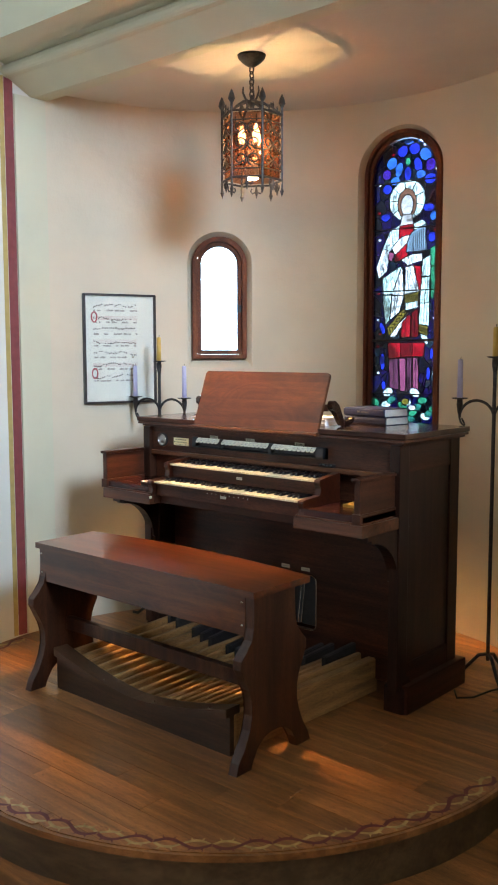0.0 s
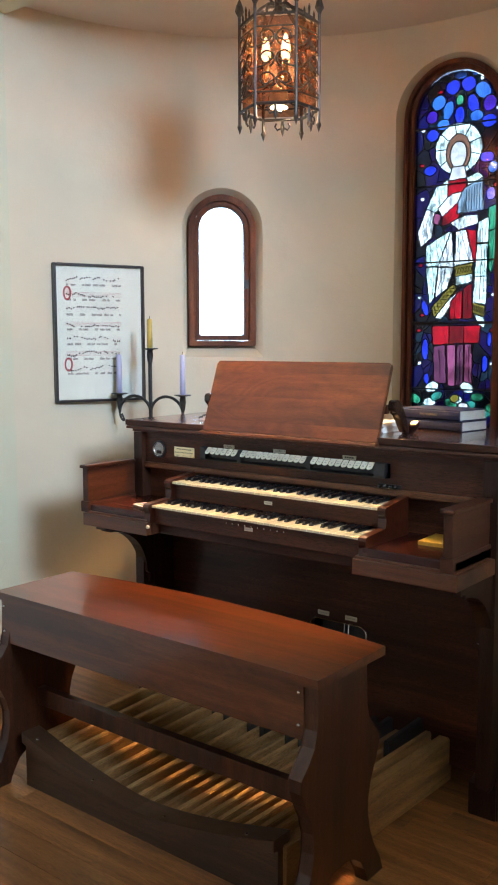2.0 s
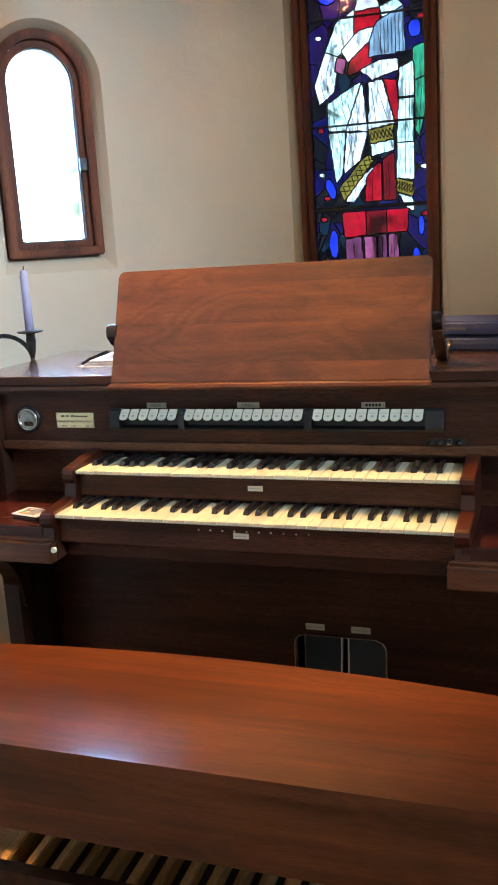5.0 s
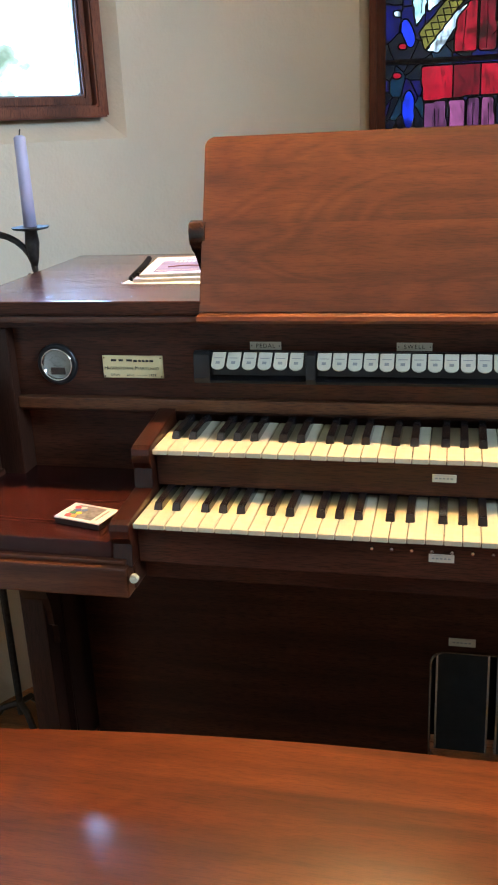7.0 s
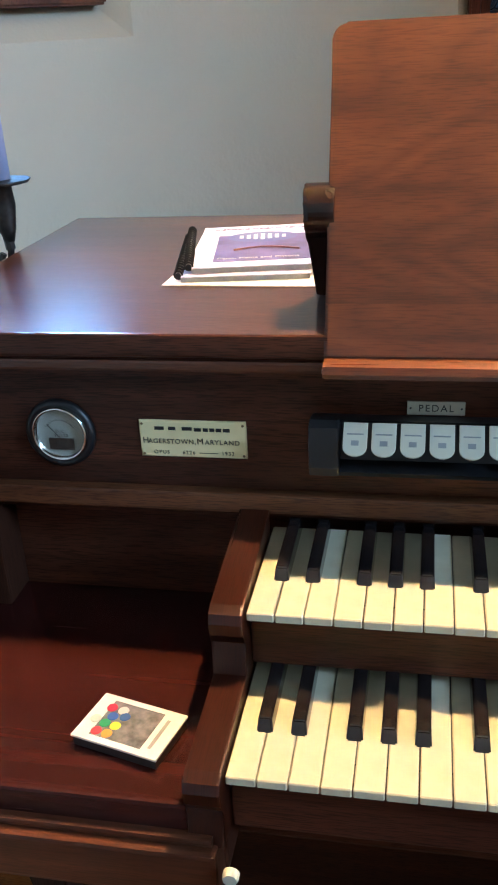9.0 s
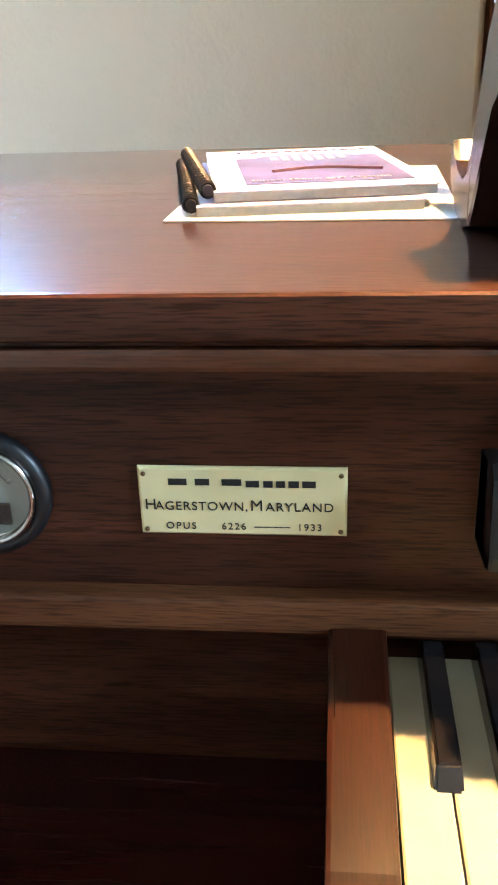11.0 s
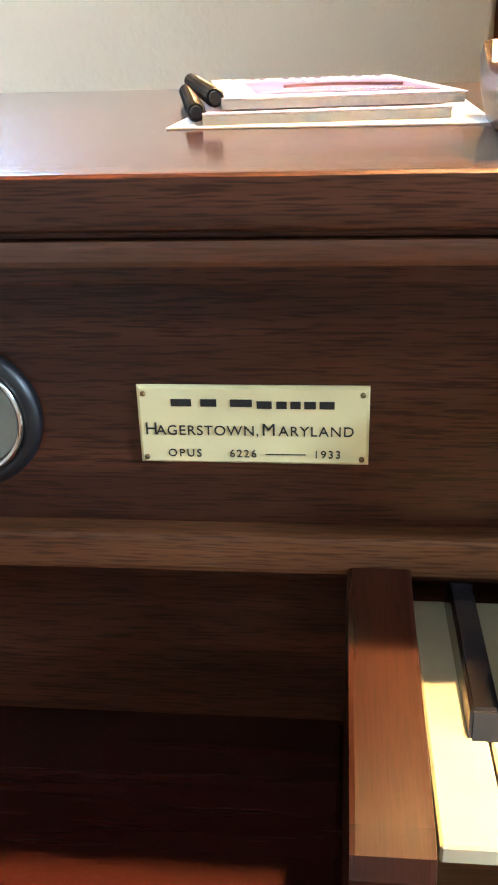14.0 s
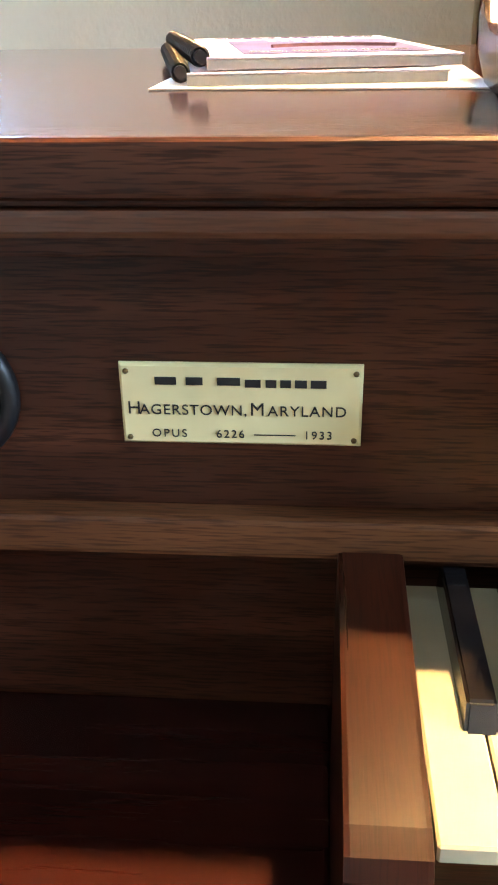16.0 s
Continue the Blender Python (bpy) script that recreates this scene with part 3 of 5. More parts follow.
    shape("white", (222, 560), (195, 640), (205, 692), (240, 660), (252, 575))
    shape("rose", (248, 575), (270, 585), (262, 620), (242, 610))
    shape("white", (258, 560), (300, 515), (334, 512), (334, 532), (272, 592))
    shape("pale", (345, 466), (378, 450), (398, 470), (350, 498))
    shape("slate", (337, 500), (396, 470), (398, 580), (318, 585), (320, 545))
    shape("white", (296, 612), (345, 592), (382, 592), (382, 622), (325, 640))
    shape("mint", (222, 690), (262, 662), (300, 640), (262, 760), (222, 760))
    shape("white", (302, 640), (312, 765), (262, 762))
    shape("mint", (222, 762), (262, 762), (252, 870), (236, 895))
    shape("white", (263, 764), (312, 768), (292, 838), (254, 872))
    shape("white", (316, 645), (346, 640), (372, 752), (312, 762))
    shape("gold", (312, 764), (368, 754), (370, 790), (316, 798))
    shape("pale", (316, 799), (370, 791), (368, 820), (318, 830))
    shape("red", (348, 640), (378, 645), (380, 752), (372, 752))
    shape("pale", (382, 618), (414, 602), (414, 690), (380, 690))
    shape("mint", (380, 692), (414, 692), (412, 800), (374, 800))
    shape("pale", (374, 802), (412, 802), (412, 898), (372, 890))
    shape("green", (412, 572), (444, 560), (444, 640), (416, 650))
    shape("green", (416, 652), (444, 642), (440, 720), (424, 795), (414, 770))
    shape("gold", (242, 906), (292, 842), (312, 822), (322, 842), (252, 940))
    shape("white", (254, 942), (302, 872), (326, 852), (300, 905), (276, 945))
    shape("red", (304, 885), (328, 852), (340, 845), (340, 945), (300, 945))
    shape("deepred", (341, 840), (368, 822), (372, 945), (341, 945))
    shape("gold", (370, 890), (410, 902), (408, 940), (372, 924))
    shape("pale", (374, 928), (408, 942), (410, 980), (392, 965))
    shape("red", (246, 968), (300, 968), (300, 1032), (250, 1036))
    shape("deepred", (302, 968), (346, 968), (346, 1028), (302, 1032))
    shape("red", (348, 968), (398, 968), (394, 1030), (348, 1028))
    shape("plum", (252, 1038), (290, 1036), (296, 1172), (256, 1166))
    shape("rose", (294, 1036), (324, 1034), (322, 1180), (300, 1180))
    shape("plum", (326, 1032), (348, 1032), (348, 1172), (324, 1176))
    shape("rose", (350, 1032), (372, 1034), (376, 1170), (350, 1172))
    oval(250, 1184, 22, 18, "pale", .4)
    oval(360, 1184, 22, 18, "pale", -.4)
    for i in range(16):
        oval(200 + 16 * i + rng.uniform(-6, 6), 1222 + 70 * ((i * 7) % 4) / 3 + rng.uniform(-8, 8), 20, 15, ["green", "jade", "green", "pale", "jade"][i % 5], rng.uniform(-.6, .6))
    oval(322, 1222, 14, 14, "gold")
    oval(350, 1248, 16, 12, "skin")
    for cx, cy, k in ((260, 170, "red"), (206, 410, "red"), (206, 755, "red"), (435, 380, "red"), (432, 985, "red"), (206, 985, "red"), (215, 930, "red"), (385, 145, "white"), (208, 290, "white"),
                      (208, 525, "white"), (205, 868, "white"), (433, 250, "white"), (433, 865, "white"), (208, 1100, "white"), (433, 1100, "white"), (432, 500, "red")):
        oval(cx, cy, 8, 7, k)
    # every piece falls apart at the saddle bars
    bars = [1.226, 1.515, 1.780, 2.108, 2.351]
    band = np.digitize(Z, bars)
    head = (np.abs(U) < GW) & ((Z < GZS) | (np.hypot(U, Z - GZS) < GW))
    ids = np.where(head, lab * 10 + band, -1)
    edge = np.zeros(ids.shape, bool)
    edge[:-1] |= ids[:-1] != ids[1:]
    edge[:, :-1] |= ids[:, :-1] != ids[:, 1:]
    # lattice corners, smoothed along the borders between pieces
    pad = np.pad(ids, 1, constant_values=-1)
    four = np.stack([pad[:-1, :-1], pad[1:, :-1], pad[:-1, 1:], pad[1:, 1:]])
    border = (four != four[0]).any(0)
    P = np.stack(np.meshgrid(-GW + step * np.arange(nu + 1), GZ0 + step * np.arange(nz + 1), indexing="ij"), -1)
    hor = (pad[1:-1, :-1] != pad[1:-1, 1:]).astype(float)
    ver = (pad[:-1, 1:-1] != pad[1:, 1:-1]).astype(float)
    for _ in range(4):
        s, c = np.zeros_like(P), np.zeros(P.shape[:2])
        s[:-1] += hor[..., None] * P[1:]
        c[:-1] += hor
        s[1:] += hor[..., None] * P[:-1]
        c[1:] += hor
        s[:, :-1] += ver[..., None] * P[:, 1:]
        c[:, :-1] += ver
        s[:, 1:] += ver[..., None] * P[:, :-1]
        c[:, 1:] += ver
        two = border & (c == 2)
        P[two] = 0.5 * P[two] + 0.5 * s[two] / 2
    tints = dict(navy=(.006, .010, .20), indigo=(.022, .008, .18), dusk=(.008, .012, .028), teal=(.008, .06, .11), blue=(.012, .05, .92), azure=(.03, .22, .95), violet=(.07, .02, .45),
                 green=(.02, .42, .20), jade=(.02, .30, .22), pale=(.68, .90, .86), white=(.86, .93, .92), mint=(.56, .82, .74), skin=(.90, .86, .84), hair=(.30, .13, .08),
                 red=(.62, .006, .02), deepred=(.26, .004, .012), rose=(.44, .09, .20), plum=(.20, .045, .11), slate=(.30, .46, .58), gold=(.46, .34, .05))
    glassm = {k: tinted_glass("glass_" + k, tuple((0.011 if k in ("navy", "indigo", "dusk", "teal") else 0.020 if k == "gold" else 0.046 if k in ("pale", "white", "mint") else 0.030) * v * w for v, w in zip(c, (2.1, 1.4, 1.0))), 0.45, 0.03, translucent=0.3, fold=0.0 if k in ("navy", "indigo", "dusk", "teal", "skin", "hair", "gold") else 0.45 if k in ("blue", "azure", "violet") else 0.8) for k, c in tints.items()}
    for i in np.unique(ids[ids >= 0]):
        cells = np.argwhere(ids == i)
        if len(cells) < 4:
            continue
        look_up, verts, faces = {}, [], []
        for a, b in cells:
            q = []
            for c, d in ((a, b), (a + 1, b), (a + 1, b + 1), (a, b + 1)):
                if (c, d) not in look_up:
                    look_up[c, d] = len(verts)
                    verts.append(in_window(SG, *P[c, d], 0.046))
                q.append(look_up[c, d])
            faces.append(q)
        me = bpy.data.meshes.new("pane")
        me.from_pydata(verts, [], faces)
        part("pane", me, glassm[kinds[i // 10]], tall)
    # lead cames along the borders
    bm = bmesh.new()
    def came(p, q, w, n0):
        p, q = np.array(p), np.array(q)
        t = (q - p) / (np.linalg.norm(q - p) + 1e-9)
        s = np.array([-t[1], t[0]]) * w
        p, q = p - t * w * 0.6, q + t * w * 0.6
        top = [bm.verts.new(in_window(SG, *v, n0)) for v in (p + s * .55, q + s * .55, q - s * .55, p - s * .55)]
        low = [bm.verts.new(in_window(SG, *v, 0.0475)) for v in (p + s, q + s, q - s, p - s)]
        bm.faces.new(top)
        bm.faces.new(low)
        for k in range(4):
            bm.faces.new((top[k], top[(k + 1) % 4], low[(k + 1) % 4], low[k]))
    for a, b in np.argwhere(hor > 0):
        came(P[a, b], P[a + 1, b], 0.0022, 0.043)
    for a, b in np.argwhere(ver > 0):
        came(P[a, b], P[a, b + 1], 0.0022, 0.043)
    # painted folds and strings
    for line in (((235, 720), (250, 800), (245, 870)), ((255, 700), (276, 780), (262, 850)), ((286, 672), (291, 740), (281, 815)), ((268, 690), (285, 760), (276, 830)), ((335, 662), (350, 720), (358, 748)), ((322, 660), (328, 720), (330, 752)),
                 ((396, 640), (394, 760), (391, 884)), ((404, 640), (404, 760), (402, 884)), ((215, 600), (210, 640), (218, 676)), ((232, 580), (222, 620), (226, 660)), ((428, 600), (430, 680), (424, 760)), ((320, 870), (318, 905), (316, 940)),
                 ((354, 850), (356, 895), (355, 940)), ((270, 1050), (274, 1110), (276, 1160)), ((336, 1045), (337, 1110), (336, 1165)), ((362, 1045), (364, 1110), (364, 1160)), *(((345 + 8 * k, 505 - 3 * k), (345 + 8 * k, 578)) for k in range(7))):
        for p, q in zip(line, line[1:]):
            came(xy(*p), xy(*q), 0.0011, 0.0445)
    # painted diaper on the gold borders
    for (ax, ay), (bx, by), wide in (((312, 781), (370, 772), 15), ((250, 920), (318, 832), 14), ((370, 906), (409, 922), 15)):
        steps = 7
        for k in range(steps):
            for s in (-1, 1):
                t0, t1 = k / steps, (k + 1) / steps
                dx, dy = bx - ax, by - ay
                ll = math.hypot(dx, dy)
                nx, ny = -dy / ll * wide * 0.7 * s, dx / ll * wide * 0.7 * s
                f0, f1 = (1, -1) if k % 2 else (-1, 1)
                came(xy(ax + dx * t0 + nx * f0, ay + dy * t0 + ny * f0), xy(ax + dx * t1 + nx * f1, ay + dy * t1 + ny * f1), 0.0016, 0.0445)
    part("lead_came", bm, plain("lead", (0.02, 0.02, 0.021), 0.6, 0.3), tall, "dark lead strips")
    for z in bars:
        w = 0.007 if z == 1.515 else 0.0035
        bm = bmesh.new()
        half = GW if z < GZS else math.sqrt(GW**2 - (z - GZS) ** 2)
        tube(bm, [in_window(SG, -half, z, 0.038), in_window(SG, half, z, 0.038)], w, 6)
        part("saddle_bar", bm, IRON, tall)


stained_glass()

# ---- the organ console ----
organ = thing("organ_console", (KEYS_MID, 0.45, 0), "dark walnut two-manual organ console with ivory keys", "organ")
XL, XR = -0.319, 1.165


def both(x):
    return 2 * KEYS_MID - x


def console_case():
    # top with stepped moulding
    top = part("top", boxed(-0.350, 1.196, 0.213, 0.735, 1.1165, 1.1378, 0.0035, 3), WALTOP, organ, "polished walnut top with a worn front edge")
    top.data.materials.append(WALNUT_X)      # the plain front edge
    for poly in top.data.polygons:
        poly.material_index = 1 if poly.normal.y < -0.6 else 0
    for n, (d, z0, z1) in enumerate(((0.0055, 1.1138, 1.1163), (0.003, 1.1030, 1.1133), (0.020, 1.092, 1.1028))):
        part("moulding", boxed(-0.350 + d, 1.196 - d, 0.213 + d, 0.73, z0, z1, 0.0026 if n == 1 else 0.001), SHELFW if n == 1 else WALNUT_X, top)
    # sides: stiles, rails and a sunk panel
    for s in (0, 1):
        x0, x1 = (XL, XL + 0.045) if s == 0 else (XR - 0.045, XR)
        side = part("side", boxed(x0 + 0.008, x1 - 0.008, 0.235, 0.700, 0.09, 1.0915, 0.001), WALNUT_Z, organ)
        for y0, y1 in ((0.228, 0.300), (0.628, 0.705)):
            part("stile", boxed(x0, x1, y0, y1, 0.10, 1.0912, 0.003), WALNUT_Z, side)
        for z0, z1 in ((0.10, 0.20), (0.98, 1.0912)):
            part("rail", boxed(x0 + 0.001, x1 - 0.001, 0.3005, 0.6275, z0, z1, 0.003), WALNUT_Y, side)
        # plinth under the side
        w0, w1 = (XL - 0.030, XL + 0.070) if s == 0 else (XR - 0.070, XR + 0.030)
        bm = bmesh.new()
        box(bm, w0, w1, 0.262, 0.745, 0.0, 0.118, 0.006)
        plinth = part("plinth", bm, WALNUT_Y, organ)
        # front post with a swelling foot
        px0, px1 = (XL + 0.002, XL + 0.062) if s == 0 else (XR - 0.062, XR - 0.002)
        bm = bmesh.new()
        c = (px0 + px1) / 2
        rows = [(0.000, 0.047), (0.100, 0.047), (0.128, 0.032), (0.16, 0.030), (0.50, 0.0285), (0.76, 0.0285)]
        rings = [[bm.verts.new((c + a * h, 0.297 + b * h * 0.95, z)) for a, b in ((-1, -1), (1, -1), (1, 1), (-1, 1))] for z, h in rows]
        for ra, rb in zip(rings, rings[1:]):
            for i in range(4):
                bm.faces.new((ra[i], ra[(i + 1) % 4], rb[(i + 1) % 4], rb[i]))
        bm.faces.new(rings[0]); bm.faces.new(rings[-1])
        up = [e for e in bm.edges if abs(e.verts[0].co.z - e.verts[1].co.z) > 0.01]
        bmesh.ops.bevel(bm, geom=up, offset=0.005, segments=2, affect="EDGES")
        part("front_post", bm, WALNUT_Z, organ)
    # boards between the sides
    part("stop_panel", boxed(XL + 0.0455, XR - 0.0455, 0.2485, 0.272, 0.9765, 1.0915, 0), WALNUT_X, organ, "walnut panel that carries the stop tabs")
    part("moulding", boxed(XL + 0.0455, XR - 0.0455, 0.2365, 0.275, 0.9565, 0.9762, 0.003), MOULDLIT, organ)
    part("moulding", boxed(XL + 0.0455, XR - 0.0455, 0.2435, 0.275, 0.9500, 0.9563, 0.002), WALNUT_X, organ)
    part("key_back", boxed(XL + 0.0455, XR - 0.0455, 0.272, 0.290, 0.79, 0.9498, 0), WALNUT_X, organ)
    part("back", boxed(XL + 0.0455, XR - 0.0455, 0.672, 0.695, 0.06, 1.0915, 0), WALNUT_X, organ)
    part("key_bed", boxed(-0.290, both(-0.290), 0.045, 0.39, 0.762, 0.800, 0.003), WALNUT_X, organ)


console_case()


def kneeboard():
    """The board at the knees with the opening for the swell shoes."""
    x0, x1, y0, y1, z0, z1 = XL + 0.046, XR - 0.046, 0.395, 0.418, 0.06, 0.762
    ox0, ox1, oz0, oz1 = 0.404, 0.636, 0.20, 0.455
    bm = bmesh.new()
    for b in ((x0, ox0, z0, z1), (ox1, x1, z0, z1), (ox0, ox1, z0, oz0), (ox0, ox1, oz1, z1)):
        box(bm, b[0], b[1], y0, y1, b[2], b[3])
    knee = part("kneeboard", bm, WALNUT_X, organ)
    # thin bright rim with round corners
    def rounded(w, r):
        pts = []
        for cx, cz, a0 in ((ox1 - r, oz1 - r, 0), (ox0 + r, oz1 - r, 90), (ox0 + r, oz0 + r, 180), (ox1 - r, oz0 + r, 270)):
            pts += [(cx + (r + w) * math.cos(radians(a0 + 15 * k)), 0.393, cz + (r + w) * math.sin(radians(a0 + 15 * k))) for k in range(7)]
        return pts
    part("shoe_rim", tube(bmesh.new(), rounded(0.0, 0.030), 0.0028, 6, True), STEEL, knee, "thin bright metal rim")
    part("shoe_box", boxed(ox0 - 0.004, ox1 + 0.004, 0.52, 0.53, oz0 - 0.02, oz1 + 0.004, 0), BLACK, knee)
    # round the corners of the opening
    for cx, cz, sx, sz in ((ox1, oz1, -1, -1), (ox0, oz1, 1, -1), (ox0, oz0, 1, 1), (ox1, oz0, -1, 1)):
        r = 0.030
        pts = [(cx, cz)] + [(cx + sx * (r - r * math.cos(radians(k * 15))), cz + sz * (r - r * math.sin(radians(k * 15)))) for k in range(7)]
        part("corner", prism(bmesh.new(), pts, "y", 0.3955, 0.417), WALNUT_X, knee)
    for cx in (0.463, 0.577):
        bm = bmesh.new()
        prism(bm, [(0.425, 0.215), (0.440, 0.205), (0.470, 0.425), (0.455, 0.435)], "x", cx - 0.050, cx + 0.050, 0.004)
        shoe = part("swell_shoe", bm, RUBBER, knee, "black ribbed rubber swell shoe")
        for k in (-1, 1):
            bm = bmesh.new()
            prism(bm, [(0.422, 0.217), (0.4255, 0.214), (0.4555, 0.432), (0.452, 0.435)], "x", cx + k * 0.048 - 0.002, cx + k * 0.048 + 0.002)
            part("edge_strip", bm, STEEL, shoe, "bright metal edge strip")
    for lx in (0.459, 0.574):
        tag = part("label_plate", boxed(lx - 0.024, lx + 0.024, 0.3925, 0.3948, 0.4685, 0.4845, 0.0008), IVTAB, knee, "small ivory label plate")
        for k in range(5):
            part("text_bar", boxed(lx - 0.017 + k * 0.007, lx - 0.012 + k * 0.007, 0.3920, 0.3927, 0.4752, 0.4778, 0), GREYINK, tag)


kneeboard()


def shelves():
    for s in (0, 1):
        f = (lambda x: x) if s == 0 else both
        g = (lambda x: x) if s == 0 else (lambda x: both(x) - 0.018)
        h = (lambda x: x) if s == 0 else (lambda x: both(x) - 0.046)
        def bx(a, b, *r, **k):
            q = h if b < -0.3 else g
            lo, hi = sorted((q(a), q(b)))
            return boxed(lo, hi, *r, **k)
        shelf = part("key_shelf", bx(-0.335, -0.006, -0.022, 0.245, 0.762, 0.8085, bevel=0.004), SHELFW, organ, "polished red-brown side shelf beside the keys")
        part("shelf_top", bx(-0.322, -0.030, -0.006, 0.272, 0.8088, 0.8415, bevel=0.003), CHERRY, shelf)
        part("shelf_bead", bx(-0.330, -0.010, -0.014, 0.200, 0.8086, 0.8165, bevel=0.003), SHELFW, shelf)
        arm = part("arm_panel", bx(-0.344, -0.316, -0.012, 0.2275, 0.8365, 0.972, bevel=0.003), WALNUT_Y, organ)
        part("arm_cap", bx(-0.352, -0.308, -0.020, 0.2275, 0.9722, 0.985, bevel=0.004), WALNUT_Y, arm)
        part("arm_base", bx(-0.350, -0.310, -0.018, 0.2275, 0.8095, 0.850, bevel=0.003), WALNUT_Y, arm)
        # curved bracket between post and shelf
        pts = [(0.275, 0.762), (0.275, 0.50), (0.250, 0.50), (0.250, 0.535)]
        for a in range(0, 91, 9):
            pts.append((0.236 - 0.19 * (1 - math.cos(radians(a))), 0.545 + 0.185 * math.sin(radians(a))))
        pts += [(0.046, 0.742), (0.020, 0.742), (0.020, 0.762)]
        lo, hi = sorted((f(-0.312), f(-0.262)))
        bm = bmesh.new()
        prism(bm, pts, "x", lo, hi)
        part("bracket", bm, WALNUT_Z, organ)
        # cheeks at the ends of the two keyboards
        for y0, z0, front in ((0.0, 0.868, -0.014), (0.104, 0.9395, 0.094)):
            prof = [(front + 0.004, z0 - 0.062), (front + 0.010, z0 - 0.030), (front + 0.002, z0 - 0.018), (front, z0 - 0.006), (front + 0.003, z0 + 0.002), (front + 0.012, z0 + 0.006),
                    (0.2355, z0 + 0.022), (0.2355, z0 - 0.062)]
            lo, hi = sorted((f(-0.0295), f(-0.001)))
            bm = bmesh.new()
            prism(bm, prof, "x", lo, hi, 0.0022)
            part("key_cheek", bm, CHEEKW, organ)
        lo, hi = sorted((f(-0.027), f(-0.003)))
        bm = bmesh.new()
        prism(bm, [(0.004, 0.765), (0.004, 0.80), (0.012, 0.812), (0.2, 0.812), (0.2, 0.765)], "x", lo, hi, 0.003)
        part("cheek_block", bm, WALNUT_Y, organ)


shelves()
bm = bmesh.new()
lathe(bm, [(0, -0.006), (0.0055, -0.006), (0.0065, -0.003), (0.0065, 0.001), (0.004, 0.003), (0, 0.003)], (0, 0, 0), 16, Matrix.Translation((0.006, -0.024, 0.797)) @ Matrix.Rotation(radians(-90), 4, "X"))
part("knob", bm, IVTAB, organ, "small ivory knob")


# ---- the two keyboards ----
W = 0.0235


def white_mesh():
    bm = bmesh.new()
    box(bm, 0.0005, W - 0.0005, 0.0, 0.140, -0.0080, 0.0, 0.0010, 1)
    me = bpy.data.meshes.new("white_key")
    bm.to_mesh(me)
    bm.free()
    return me


def black_mesh():
    bm = bmesh.new()
    h = 0.0115
    lo = [bm.verts.new(p) for p in ((-0.0064, 0.049, 0), (0.0064, 0.049, 0), (0.0064, 0.140, 0), (-0.0064, 0.140, 0))]
    hi = [bm.verts.new(p) for p in ((-0.0054, 0.0545, h - 0.001), (0.0054, 0.0545, h - 0.001), (0.0054, 0.140, h), (-0.0054, 0.140, h))]
    bm.faces.new(hi)
    for i in range(4):
        bm.faces.new((lo[i], lo[(i + 1) % 4], hi[(i + 1) % 4], hi[i]))
    bmesh.ops.recalc_face_normals(bm, faces=bm.faces[:])
    bmesh.ops.bevel(bm, geom=[e for e in bm.edges if max(v.co.z for v in e.verts) > 0.005], offset=0.0013, segments=2, affect="EDGES")
    me = bpy.data.meshes.new("black_key")
    bm.to_mesh(me)
    bm.free()
    return me


def manual(y, z, name, label):
    slip = part(name, boxed(0.0002, 0.8458, y + 0.016, y + 0.034, z - (0.061 if y > 0.05 else 0.066), z - 0.0095, 0.002), WALNUT_X, organ, label)
    part("key_frame", boxed(0.0004, 0.8456, y + 0.0345, 0.2350 + (0.0 if y > 0.05 else -0.06), z - 0.05, z - 0.0085, 0), BLACK, slip)
    wm, bk = white_mesh(), black_mesh()
    for i in range(36):
        part("white_key", wm, IVORY, slip, loc=(i * W, y, z + random.uniform(-0.0003, 0.0003)))
    for o in range(5):
        for k in (0.93, 2.07, 3.90, 5.0, 6.10):
            part("black_key", bk, EBONY, slip, loc=((7 * o + k) * W, y, z))
    tag = part("label_plate", boxed(KEYS_MID - 0.019, KEYS_MID + 0.014, y + 0.0142, y + 0.0158, z - 0.039, z - 0.0275, 0.0006), IVTAB, slip, "small ivory label plate")
    for k in range(5):
        part("text_bar", boxed(KEYS_MID - 0.015 + k * 0.0052, KEYS_MID - 0.0115 + k * 0.0052, y + 0.0137, y + 0.0141, z - 0.0342, z - 0.0322, 0), GREYINK, tag)
    return slip


lower = manual(0.0, 0.868, "lower_manual", "lower keyboard of ivory and ebony keys")
upper = manual(0.104, 0.9395, "upper_manual", "upper keyboard of ivory and ebony keys")
for k in range(10):
    bm = bmesh.new()
    lathe(bm, [(0.0026, 0), (0.0026, 0.004), (0.002, 0.005), (0, 0.0052)], (0, 0, 0), 12, Matrix.Translation((0.33 + k * 0.026, 0.0158, 0.845)) @ Matrix.Rotation(radians(90), 4, "X"))
    part("thumb_piston", bm, STEEL, lower, "tiny bright thumb piston")


# ---- stop tabs, plates, voltmeter ----


TILT = 47.0


def tab_mesh():
    bm = bmesh.new()
    w, h = 0.0103, 0.031
    pts = [(-w, 0), (w, 0)] + [(w * math.cos(radians(a)), -h + w * 0.8 + w * 0.8 * math.sin(radians(a))) for a in range(0, -181, -20)]
    prism(bm, pts, "y", -0.0026, 0.0, 0.0008)
    bmesh.ops.recalc_face_normals(bm, faces=bm.faces[:])
    bm.transform(Matrix.Rotation(radians(-TILT), 4, "X"))
    me = bpy.data.meshes.new("stop_tab")
    bm.to_mesh(me)
    bm.free()
    return me


